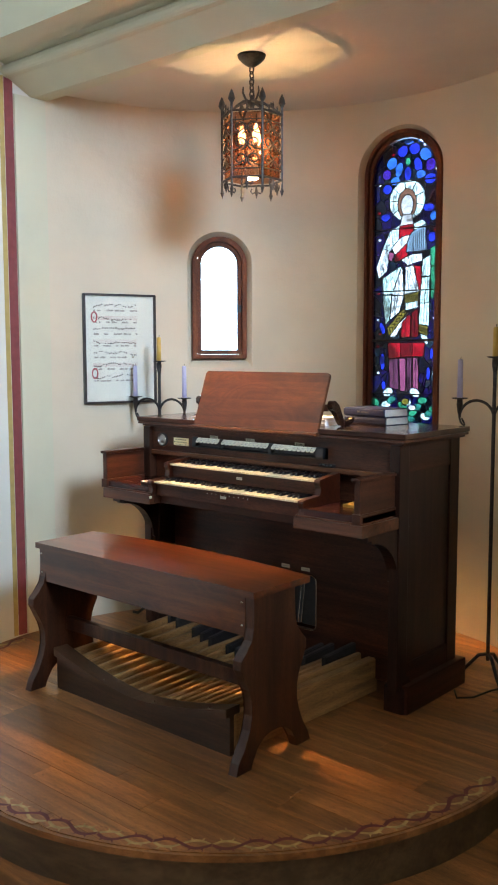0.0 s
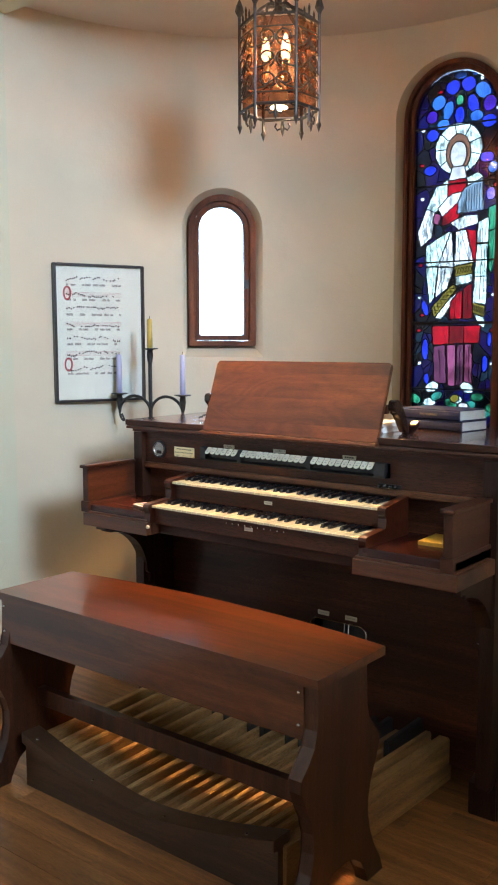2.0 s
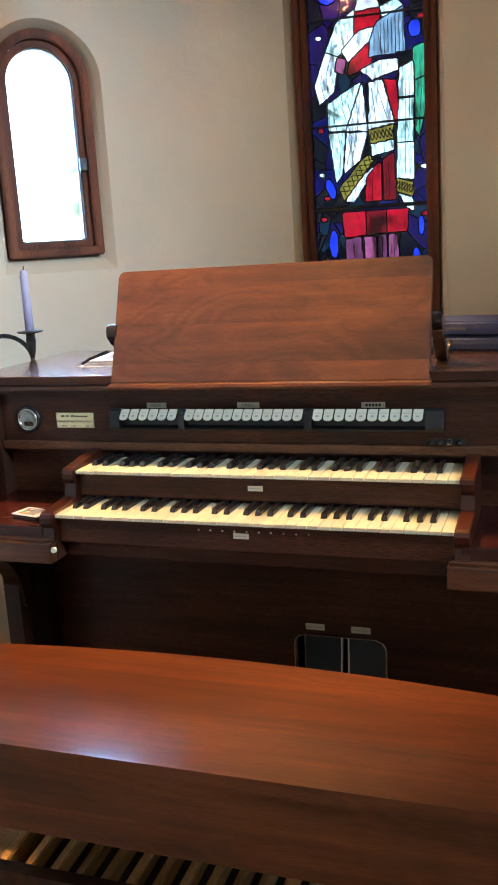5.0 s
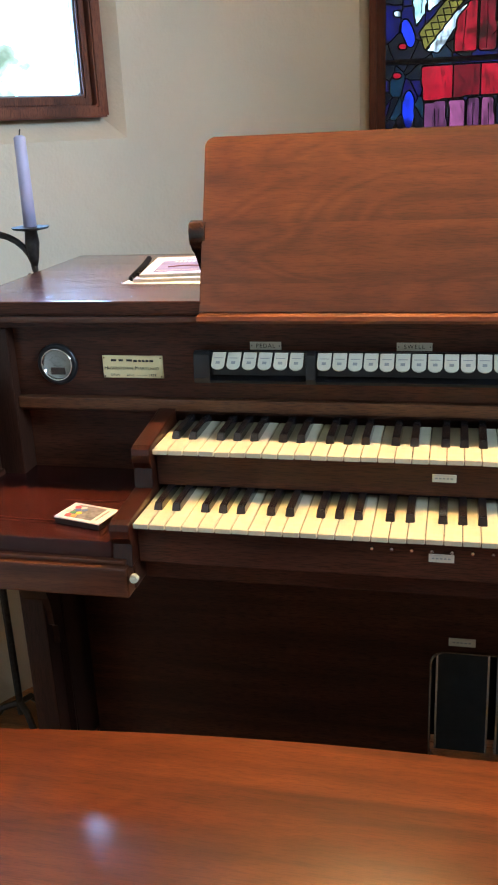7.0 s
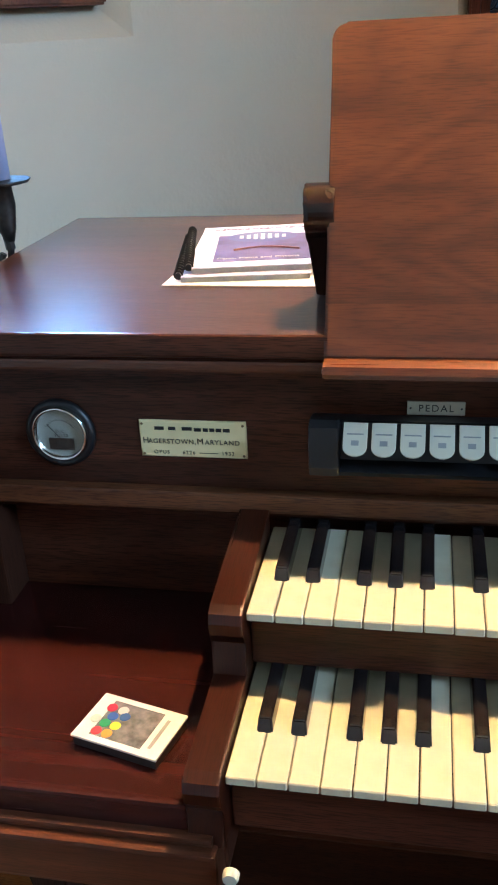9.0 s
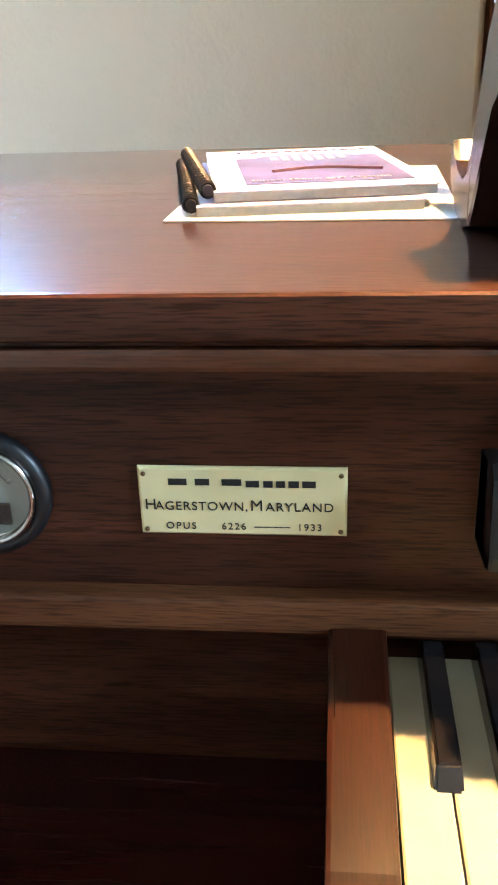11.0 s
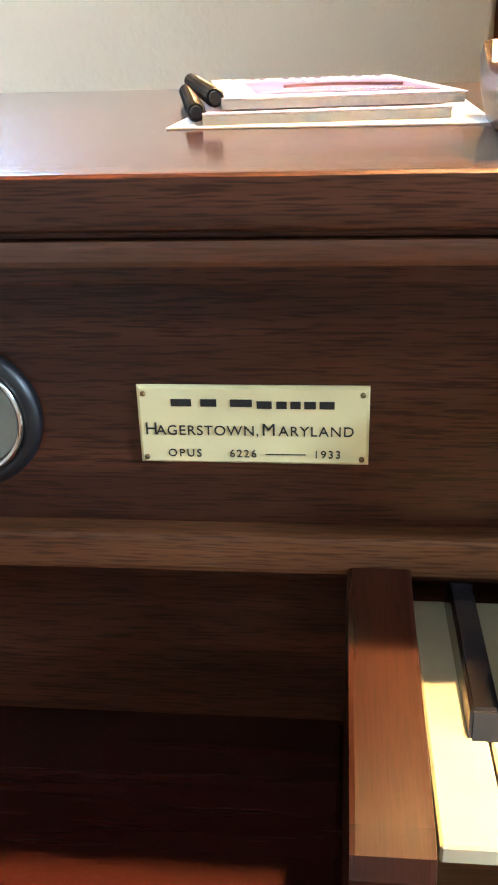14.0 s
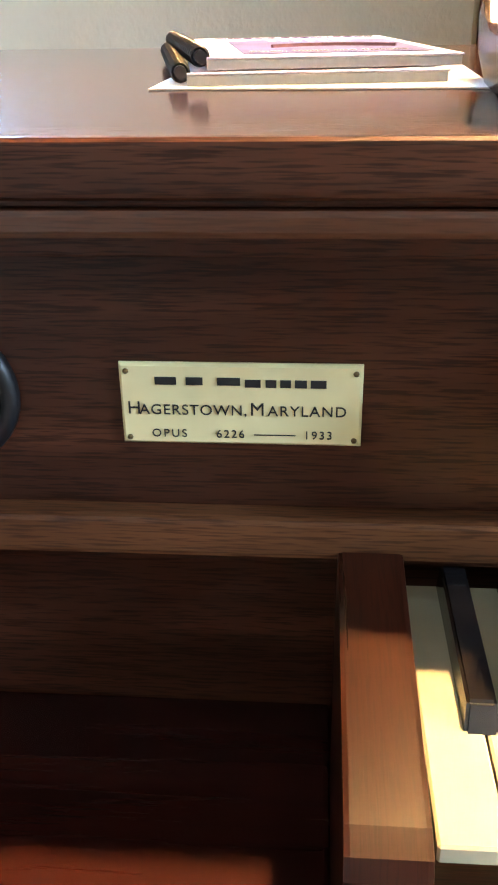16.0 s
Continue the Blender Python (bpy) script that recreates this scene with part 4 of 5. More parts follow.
def stops():
    bm = bmesh.new()
    prism(bm, [(0.2483, 1.008), (0.214, 1.011), (0.211, 1.016), (0.226, 1.021), (0.2300, 1.054), (0.224, 1.059), (0.2483, 1.0545)], "x", 0.040, 0.804)
    rail = part("stop_rail", bm, BLACK, organ, "black rail that holds the stop tabs")
    me = tab_mesh()
    for x0, x1, n in ((0.068, 0.212, 6), (0.230, 0.506, 12), (0.527, 0.764, 10)):
        for i in range(n):
            x = x0 + (x1 - x0) * (i + 0.5) / n
            ob = part("stop_tab", me, IVTAB, rail, loc=(x, 0.2235, 1.0565))
            for half, s0, s1 in ((0.007, 0.0105, 0.0116), (0.0032, 0.0170, 0.0215)):
                bar = box(bmesh.new(), -half, half, -0.0031, -0.0027, -s1, -s0)
                bar.transform(Matrix.Translation((x, 0.2235, 1.0565)) @ Matrix.Rotation(radians(-TILT), 4, "X"))
                part("text_bar", bar, GREYINK, ob)
    for x0, x1 in ((0.040, 0.066), (0.2135, 0.2285), (0.5075, 0.5255), (0.766, 0.804)):
        bm = bmesh.new()
        prism(bm, [(0.2483, 1.0082), (0.2105, 1.012), (0.2085, 1.020), (0.213, 1.056), (0.220, 1.0605), (0.2483, 1.0548)], "x", x0, x1, 0.002)
        part("block", bm, BLACK, rail)
    for x0, x1, word in ((0.122, 0.171, "PEDAL"), (0.345, 0.397, "SWELL"), (0.627, 0.678, "")):
        tag = part("label_plate", boxed(x0, x1, 0.2462, 0.2483, 1.0560, 1.0685, 0.0008), IVTAB, organ, "small engraved ivory plate")
        if word:
            lettering("engraving", word, 0.0088, Matrix.Translation(((x0 + x1) / 2, 0.2460, 1.0622)) @ Matrix.Rotation(radians(90), 4, "X"), INK, tag, 1.25)
        else:
            for k in range(5):
                part("text_bar", boxed(x0 + 0.009 + k * 0.007, x0 + 0.0138 + k * 0.007, 0.2457, 0.2461, 1.0595, 1.0652, 0), INK, tag)
        for sx in (x0 + 0.003, x1 - 0.003):
            part("pin", ball(bmesh.new(), (sx, 0.2462, 1.0622), 0.0010, 8), IRON, tag)
    # toggles on the other end
    plate = part("switch_plate", boxed(0.765, 0.843, 0.2455, 0.2483, 0.9775, 0.9905, 0.001), BLACK, organ, "black plate with small round switches")
    for k in range(4):
        bm = bmesh.new()
        lathe(bm, [(0.003, 0), (0.003, 0.010), (0.0062, 0.012), (0.0068, 0.017), (0.004, 0.021), (0, 0.0215)], (0, 0, 0), 14, Matrix.Translation((0.776 + k * 0.0187, 0.2455, 0.985)) @ Matrix.Rotation(radians(90), 4, "X"))
        part("switch_knob", bm, EBONY, plate)


stops()


def nameplate():
    x0, x1, z0, z1, y = -0.1220, -0.0210, 1.0078, 1.0445, 0.2483
    bm = bmesh.new()
    box(bm, x0, x1, y - 0.0026, y, z0, z1)
    es = [e for e in bm.edges if e.verts[0].co.y < y - 0.002 and e.verts[1].co.y < y - 0.002]
    bmesh.ops.bevel(bm, geom=es, offset=0.0012, segments=1, affect="EDGES")
    plate = part("nameplate", bm, plain("nameplate_ivory", (0.84, 0.71, 0.39), 0.3, var=0.05, scale=40), organ, "engraved ivory maker's plate")
    f = y - 0.0028
    turn = Matrix.Rotation(radians(90), 4, "X")
    xm = (x0 + x1) / 2
    # maker's name as plain bars
    for a, b in ((-0.0355, -0.0265), (-0.0225, -0.0155), (-0.0095, 0.0000), (0.0020, 0.0085), (0.0105, 0.0150), (0.0165, 0.0210), (0.0225, 0.0275), (0.0290, 0.0355)):
        big = a in (-0.0355, -0.0225, -0.0095)
        top = 1.0405 if big else 1.0390
        zc = (1.0335 + top) / 2
        part("text_bar", boxed(xm + a, xm + b, f - 0.0002, f + 0.0001, zc - 0.0017, zc + 0.0017, 0), INK, plate)
    # town and state with larger initials
    for word, size, dx, wide in (("H", 0.0082, -0.0449, 1.0), ("AGERSTOWN,", 0.0066, -0.0200, 1.10), ("M", 0.0082, 0.0070, 1.0), ("ARYLAND", 0.0066, 0.0277, 1.14)):
        lettering("engraving", word, size, Matrix.Translation((xm + dx, f, 1.0237 + (0.0006 if wide == 1.0 else 0.0))) @ turn, INK, plate, wide)
    lettering("engraving", "OPUS", 0.0052, Matrix.Translation((xm - 0.0305, f, 1.0128)) @ turn, INK, plate, 1.28)
    lettering("engraving", "6226", 0.0052, Matrix.Translation((xm - 0.0045, f, 1.0128)) @ turn, INK, plate, 1.22)
    lettering("engraving", "1933", 0.0052, Matrix.Translation((xm + 0.0325, f, 1.0128)) @ turn, INK, plate, 1.22)
    part("text_bar", boxed(xm + 0.0055, xm + 0.0230, f - 0.0002, f + 0.0001, 1.0126, 1.0130, 0), INK, plate)
    for sx in (x0 + 0.0030, x1 - 0.0030):
        for sz in (z0 + 0.0030, z1 - 0.0035):
            bm = bmesh.new()
            lathe(bm, [(0.0013, 0), (0.0012, 0.0006), (0.0006, 0.0010), (0, 0.0011)], (0, 0, 0), 10, Matrix.Translation((sx, y - 0.0025, sz)) @ Matrix.Rotation(radians(90), 4, "X"))
            part("screw", bm, plain("old_brass", (0.20, 0.13, 0.06), 0.4, 0.8), plate, "tiny dark brass screw", True)


nameplate()


def voltmeter():
    c = Matrix.Translation((-0.2000, 0.2484, 1.0290)) @ Matrix.Rotation(radians(90), 4, "X")
    bm = bmesh.new()
    lathe(bm, [(0.0270, 0.001), (0.0276, 0.0060), (0.0305, 0.0066), (0.0338, 0.0045), (0.0342, 0.0)], None, 48, c)
    meter = part("voltmeter", bm, BLACK, organ, "round voltmeter with a black bezel and chrome ring", True)
    bm = bmesh.new()
    lathe(bm, [(0.0238, 0.0015), (0.0242, 0.0068), (0.0258, 0.0080), (0.0271, 0.0068), (0.0275, 0.001)], None, 48, c)
    part("chrome_ring", bm, plain("chrome", (0.75, 0.75, 0.74), 0.12, 1.0, 0.04), meter, "bright chrome ring", True)
    bm = bmesh.new()
    lathe(bm, [(0, 0.0022), (0.0240, 0.0022), (0.0240, 0.001), (0, 0.001)], None, 40, c)
    part("dial", bm, plain("dial_white", (0.34, 0.35, 0.31), 0.45, var=0.06), meter, "pale dial with a scale")
    lettering("dial_text", "D.C.", 0.0042, c @ Matrix.Translation((0, 0.0015, 0.0025)), INK, meter, 1.3)
    lettering("dial_text", "VOLTS", 0.0042, c @ Matrix.Translation((0, -0.0028, 0.0025)), INK, meter, 1.2)
    bm = bmesh.new()
    for k in range(13):
        a = radians(150 - 10 * k)
        r0, r1 = 0.0150, 0.0175 if k % 3 == 0 else 0.0165
        p, q = Vector((r0 * math.cos(a), r0 * math.sin(a) - 0.002, 0.0025)), Vector((r1 * math.cos(a), r1 * math.sin(a) - 0.002, 0.0025))
        tube(bm, [c @ p, c @ q], 0.00022, 4)
    tube(bm, [c @ Vector((0.0150 * math.cos(radians(a)), 0.0150 * math.sin(radians(a)) - 0.002, 0.0025)) for a in range(150, 29, -6)], 0.0002, 4)
    part("dial_scale", bm, INK, meter)
    bm = bmesh.new()
    box(bm, -0.0125, 0.0125, -0.0170, -0.0050, 0.0022, 0.0045, 0.0006, 1)
    bm.transform(c)
    part("needle_cover", bm, plain("brown_bakelite", (0.035, 0.018, 0.012), 0.3), meter, "dark cover over the needle's pivot")
    part("needle", tube(bmesh.new(), [c @ Vector((0.000, -0.006, 0.0032)), c @ Vector((-0.0125, 0.0088, 0.0032))], 0.0003, 4), INK, meter)
    bm = bmesh.new()
    lathe(bm, [(0, 0.0064), (0.012, 0.0062), (0.0241, 0.0058)], None, 40, c)
    glass = part("glass", bm, tinted_glass("meter_glass", (0.97, 0.98, 0.98), 0.01, 0.04), meter, "clear cover glass", True)
    glass.visible_shadow = False


voltmeter()


def music_desk():
    y0, z0, y1, z1 = 0.205, 1.120, 0.295, 1.3675
    n = Vector((0, -(z1 - z0), (y1 - y0))).normalized()
    bm = bmesh.new()
    x0, x1, r = 0.057, 0.776, 0.012
    def on(x, s, d):
        return Vector((x, y0 + (y1 - y0) * s, z0 + (z1 - z0) * s)) + n * d
    L = math.hypot(y1 - y0, z1 - z0)
    out = [(x0 - 0.002, 0.0), (x1 + 0.002, 0.0)]
    for cx, a0 in ((x1 - r, 0), (x0 + r, 90)):
        out += [(cx + r * math.cos(radians(a0 + 18 * k)), 1 - r / L + r / L * math.sin(radians(a0 + 18 * k))) for k in range(6)]
    a = [bm.verts.new(on(x, s, 0.0)) for x, s in out]
    b = [bm.verts.new(on(x, s, -0.015)) for x, s in out]
    f1, f2 = bm.faces.new(a), bm.faces.new(b[::-1])
    for i in range(len(out)):
        bm.faces.new((a[i], a[(i + 1) % len(out)], b[(i + 1) % len(out)], b[i]))
    bmesh.ops.bevel(bm, geom=list(f1.edges) + list(f2.edges), offset=0.003, segments=2, affect="EDGES")
    desk = part("music_desk", bm, DESKWOOD, organ, "tilted figured walnut music desk")
    bm = bmesh.new()
    prism(bm, [(y0 + 0.006, z0 - 0.010), (y0 - 0.012, z0 - 0.012), (y0 - 0.016, z0 - 0.007), (y0 - 0.014, z0 - 0.001), (y0 - 0.004, z0 + 0.001), (y0 + 0.010, z0 + 0.001)], "x", x0 - 0.002, x1 + 0.006, 0.003)
    part("ledge", bm, SHELFW, desk, "narrow ledge with rounded edge")
    for x, dy in ((0.049, 0.0), (0.782, 0.045)):
        # S-shaped arm: rounded head behind the board, foot curling up at the back
        spine = [(0.264, 1.227), (0.284, 1.217), (0.298, 1.196), (0.308, 1.170), (0.322, 1.153), (0.345, 1.147), (0.372, 1.149), (0.394, 1.158), (0.404, 1.172)]
        thick = [0.020, 0.018, 0.015, 0.013, 0.012, 0.010, 0.010, 0.009, 0.006]
        left, right = [], []
        for i, (p, w) in enumerate(zip(spine, thick)):
            a, b = spine[max(0, i - 1)], spine[min(len(spine) - 1, i + 1)]
            t = Vector((b[0] - a[0], b[1] - a[1])).normalized()
            left.append((p[0] + dy + t.y * w, p[1] - t.x * w))
            right.append((p[0] + dy - t.y * w, p[1] + t.x * w))
        head = [(spine[0][0] + dy - 0.004 + 0.020 * math.cos(radians(k)), spine[0][1] + 0.004 + 0.020 * math.sin(radians(k))) for k in range(60, 261, 10)]
        bm = bmesh.new()
        prism(bm, head + left[1:] + right[:0:-1], "x", x - 0.0125, x + 0.0125, 0.004)
        part("desk_arm", bm, ARMW, desk, "dark curved support arm")
    part("batten", boxed(0.066, 0.765, 0.285, 0.305, 1.205, 1.235, 0.003), WALNUT_X, desk)


music_desk()

# ---- bench ----
def bench():
    b = thing("organ_bench", (0.39, -0.33, 0), "polished red-brown organ bench with scalloped ends", "bench")
    bm = bmesh.new()
    pts = [(-0.222, -0.496), (1.040, -0.496)] + [(1.040 - 1.262 * i / 20, -0.200 + 0.074 * math.sin(math.pi * (0.06 + 0.86 * i / 20)) ** 0.8) for i in range(21)]
    prism(bm, pts, "z", 0.610, 0.634)
    bmesh.ops.bevel(bm, geom=[e for e in bm.edges if e.calc_face_angle(0) > 0.5], offset=0.011, segments=4, affect="EDGES")
    part("seat", bm, BENCHW, b, "glossy seat board with rounded edges")
    part("front_apron", boxed(-0.204, 0.992, -0.487, -0.465, 0.468, 0.6098, 0.002), BENCHW, b)
    half = [(0.112, 0.6098), (0.112, 0.50), (0.122, 0.46), (0.152, 0.428), (0.180, 0.400), (0.182, 0.370), (0.160, 0.328), (0.134, 0.285), (0.122, 0.24), (0.122, 0.19), (0.134, 0.14), (0.160, 0.09), (0.194, 0.04), (0.208, 0.0),
            (0.128, 0.0), (0.118, 0.038), (0.095, 0.075), (0.060, 0.100), (0.025, 0.110)]
    outline = [(-0.372 - a, z) for a, z in half] + [(-0.372 + a, z) for a, z in half[::-1]]
    for x0, x1 in ((-0.205, -0.165), (0.9925, 1.0325)):
        bm = bmesh.new()
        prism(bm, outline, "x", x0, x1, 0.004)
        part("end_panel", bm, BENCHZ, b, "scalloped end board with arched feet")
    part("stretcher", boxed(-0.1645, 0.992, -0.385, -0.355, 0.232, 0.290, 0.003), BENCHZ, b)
    for x in (-0.188, 0.978):
        for z in (0.505, 0.588):
            part("bolt", ball(bmesh.new(), (x, -0.488, z), 0.0055, 10), STEEL, b, "small bright bolt head", True)


bench()


# ---- pedalboard ----
def dip(x):
    return 0.070 + 0.085 * abs((x - 0.40) / 0.49) ** 1.6


def pedalboard():
    p = thing("pedalboard", (0.4, 0, 0), "concave radiating wooden organ pedalboard", "pedalboard")
    xs = [-0.115 + 1.02 * i / 24 for i in range(25)]
    bm = bmesh.new()
    prism(bm, [(xs[0], 0.0), (xs[-1], 0.0)] + [(x, dip(x)) for x in xs[::-1]], "y", -0.475, -0.450)
    part("front_board", bm, DARKPED, p)
    bm = bmesh.new()
    prism(bm, [(x, dip(x) - 0.012) for x in xs] + [(x, dip(x) + 0.022) for x in xs[::-1]], "y", -0.492, -0.418, 0.006)
    rail = part("heel_rail", bm, DARKPED, p, "dark curved heel rail, worn along the edge")
    for x in (-0.06, 0.20, 0.50, 0.80):
        part("screw", ball(bmesh.new(), (x, -0.470, dip(x) + 0.0225), 0.005, 8, 0.5), STEEL, rail, "bright screw head", True)
    for s in (-1, 1):
        bm = bmesh.new()
        a, c = 0.395 + s * 0.498, 0.395 + s * 0.540
        v = [bm.verts.new((x + dx, y, z)) for x, y in ((a, -0.452), (c, 0.41)) for dx in (-0.02, 0.02) for z in (0.0, 0.150)]
        for q in ((0, 1, 3, 2), (4, 6, 7, 5), (0, 4, 5, 1), (2, 3, 7, 6), (0, 2, 6, 4), (1, 5, 7, 3)):
            bm.faces.new([v[i] for i in q])
        bmesh.ops.bevel(bm, geom=bm.edges[:], offset=0.004, segments=2, affect="EDGES")
        part("cheek", bm, PEDALW, p)
    part("toe_rail", boxed(-0.16, 0.95, 0.350, 0.385, 0.0, 0.060, 0.003), DARKPED, p)
    # flat near-black board that shows in the gaps between pedals
    part("base", boxed(-0.10, 0.89, -0.44, 0.34, 0.002, 0.030, 0), plain("near_black_board", (0.03, 0.022, 0.016), 0.8), p)
    step, nat = 2 * 0.470 / 18, 0
    sharp_after = {0, 1, 3, 4, 5, 7, 8, 10, 11, 12, 14, 15, 17}
    for i in range(19):
        u = -1 + 2 * i / 18
        xa, xb = 0.395 + u * 0.462, 0.395 + u * 0.505
        za, zb = dip(xa) + 0.018, dip(0.395 + u * 0.48) + 0.024
        bm = bmesh.new()
        w = 0.0115
        v = [bm.verts.new((x + dx, y, z + dz)) for x, y, z in ((xa, -0.425, za), (xb, 0.352, zb)) for dx in (-w, w) for dz in (-0.035, 0.0)]
        for q in ((0, 1, 3, 2), (4, 6, 7, 5), (0, 4, 5, 1), (2, 3, 7, 6), (0, 2, 6, 4), (1, 5, 7, 3)):
            bm.faces.new([v[k] for k in q])
        bmesh.ops.bevel(bm, geom=bm.edges[:], offset=0.003, segments=2, affect="EDGES")
        part("natural_pedal", bm, PEDALW, p)
        if i in sharp_after:
            u2 = -1 + 2 * (i + 0.5) / 18
            xs0, xs1 = 0.395 + u2 * 0.491, 0.395 + u2 * 0.505
            z = dip(xs0) + 0.022
            bm = bmesh.new()
            v = []
            for x, y, zt in ((xs0, 0.150, z + 0.030), (xs1, 0.352, z + 0.045)):
                for dx in (-0.012, 0.012):
                    for zz in (z - 0.03, zt):
                        v.append(bm.verts.new((x + dx, y, zz)))
            for q in ((0, 1, 3, 2), (4, 6, 7, 5), (0, 4, 5, 1), (2, 3, 7, 6), (0, 2, 6, 4), (1, 5, 7, 3)):
                bm.faces.new([v[k] for k in q])
            bmesh.ops.bevel(bm, geom=bm.edges[:], offset=0.004, segments=2, affect="EDGES")
            part("sharp_pedal", bm, plain("sharp_black", (0.020, 0.018, 0.020), 0.35, var=0.3), p, "raised black pedal")


pedalboard()


# ---- lantern ----
def lantern():
    lan = thing("hanging_lantern", (LAN.x, LAN.y, 2.775), "wrought-iron hanging lantern with amber glass", "lantern")
    at = lambda r, a, z: Vector((LAN.x + r * math.cos(a), LAN.y + r * math.sin(a), z))
    bm = bmesh.new()
    lathe(bm, [(0.012, -0.052), (0.022, -0.046), (0.040, -0.034), (0.060, -0.014), (0.064, 0.0), (0, 0.0)], (LAN.x, LAN.y, 2.775), 28)
    part("canopy", bm, IRON, lan, "domed iron ceiling rose", True)
    z = 2.728
    for k in range(5):
        bm = bmesh.new()
        a = (k % 2) * math.pi / 2
        path = [(LAN.x + 0.011 * math.cos(t) * math.cos(a), LAN.y + 0.011 * math.cos(t) * math.sin(a), z - 0.016 + 0.018 * math.sin(t)) for t in [2 * math.pi * i / 14 for i in range(14)]]
        tube(bm, path, 0.0035, 6, True)
        part("chain_link", bm, IRON, lan)
        z -= 0.026
    bm = bmesh.new()
    lathe(bm, [(0.0, 2.545), (0.010, 2.548), (0.014, 2.56), (0.010, 2.575), (0.008, 2.60), (0, 2.605)], (LAN.x, LAN.y, 0), 14)
    part("hub", bm, IRON, lan, "", True)
    a0 = math.atan2(-2.675 - LAN.y, 2.93 - LAN.x)
    R = 0.137
    corners = [a0 + radians(20 + 60 * k) for k in range(6)]
    for a in corners:
        bm = bmesh.new()
        tube(bm, [at(R, a, 2.185), at(R, a, 2.545)], 0.0055, 6)
        lathe(bm, [(0.003, 2.535), (0.007, 2.545), (0.016, 2.560), (0.011, 2.580), (0.003, 2.598), (0, 2.602)], (at(R, a, 0).x, at(R, a, 0).y, 0), 8)
        lathe(bm, [(0, 2.150), (0.004, 2.162), (0.009, 2.176), (0.004, 2.190)], (at(R, a, 0).x, at(R, a, 0).y, 0), 8)
        part("corner_rod", bm, IRON, lan, "iron rod with a spear finial")
        part("strap", tube(bmesh.new(), [at(R, a, 2.505), at(R * 0.75, a, 2.535), at(R * 0.4, a, 2.565), at(0.01, a, 2.575)], 0.0062, 6), IRON, lan)
    for k in range(3):
        a = corners[2 * k] + 0.5
        bm = bmesh.new()
        tube(bm, [at(0.010, a, 2.57), at(0.030, a, 2.585), at(0.042, a, 2.610), at(0.040, a, 2.635)], [0.004, 0.005, 0.005, 0.003], 6)
        part("horn", bm, IRON, lan)
    for zr, r in ((2.510, 0.0055), (2.470, 0.003), (2.225, 0.0055), (2.262, 0.003)):
        part("ring", tube(bmesh.new(), [at(R, a, zr) for a in corners], r, 6, True), IRON, lan)
    # scrolls on the six faces, spikes and lilies along the rims
    for k in range(6):
        p, q = at(R, corners[k], 0), at(R, corners[(k + 1) % 6], 0)
        def face(s, zz, out=0.004):
            m = p.lerp(q, s)
            o = (m - LAN)
            o.z = 0
            return Vector((m.x, m.y, zz)) + o.normalized() * out
        for row in range(3):
            zc = 2.300 + row * 0.068
            for s0, d in ((0.28, 1), (0.72, -1)):
                bm = bmesh.new()
                pts = []
                for t in range(19):
                    w = t / 18
                    ang = radians(-70 + 470 * w) * d
                    rad = 0.030 * (1 - 0.72 * w)
                    pts.append(face(s0 + d * (rad * math.cos(ang * d) * 1.0) / 0.137 * 1.0, zc + rad * math.sin(ang * d)))
                tube(bm, pts, [0.0038 - 0.0016 * t / 18 for t in range(19)], 5)
                part("scroll", bm, IRON, lan)
            bm = bmesh.new()
            tube(bm, [face(0.05, zc - 0.030), face(0.25, zc - 0.022), face(0.5, zc + 0.004), face(0.75, zc - 0.022), face(0.95, zc - 0.030)], 0.0028, 5)
            part("scroll", bm, IRON, lan)
        for s in (0.3, 0.5, 0.7):
            bm = bmesh.new()
            e = 2.555 if s == 0.5 else 2.538
            tube(bm, [face(s, 2.505), face(s, e - 0.012), face(s, e)], [0.003, 0.0045, 0.0012], 5)
            part("spike", bm, IRON, lan)
        bm = bmesh.new()
        tube(bm, [face(0.5, 2.222), face(0.5, 2.195), face(0.5, 2.168)], [0.004, 0.008, 0.0015], 6)
        for d in (-1, 1):
            tube(bm, [face(0.5, 2.200), face(0.5 + d * 0.13, 2.190), face(0.5 + d * 0.19, 2.203), face(0.5 + d * 0.15, 2.213)], 0.0036, 5)
        part("lily", bm, IRON, lan, "small iron fleur-de-lis")
    # amber glass inside, open above and below
    amber = tinted_glass("amber_glass", (0.52, 0.25, 0.15), 0.55, 0.08, 18, 0.04)
    bm = bmesh.new()
    for k in range(6):
        p, q = at(R - 0.010, corners[k], 2.232), at(R - 0.010, corners[(k + 1) % 6], 2.232)
        u = Vector((0, 0, 0.272))
        g = bmesh.new()
        g.faces.new([g.verts.new(v) for v in (p, q, q + u, p + u)])
        part("glass_panel", g, amber, lan, "mottled amber glass")
    bm.free()
    hot = glow("bulb_glow", (1.0, 0.78, 0.46), 24)
    for k in range(3):
        a = a0 + radians(25 + 120 * k)
        r = 0.045
        c = at(r, a, 0)
        bm = bmesh.new()
        lathe(bm, [(0.009, 2.33), (0.009, 2.385), (0.005, 2.39)], (c.x, c.y, 0), 10)
        tube(bm, [at(0.0, a, 2.325), at(r, a, 2.320), at(r, a, 2.335)], 0.004, 6)
        part("candle_socket", bm, plain("old_socket", (0.3, 0.25, 0.16), 0.6), lan)
        bm = bmesh.new()
        lathe(bm, [(0.006, 2.39), (0.015, 2.405), (0.017, 2.42), (0.012, 2.445), (0.004, 2.468), (0, 2.472)], (c.x, c.y, 0), 14)
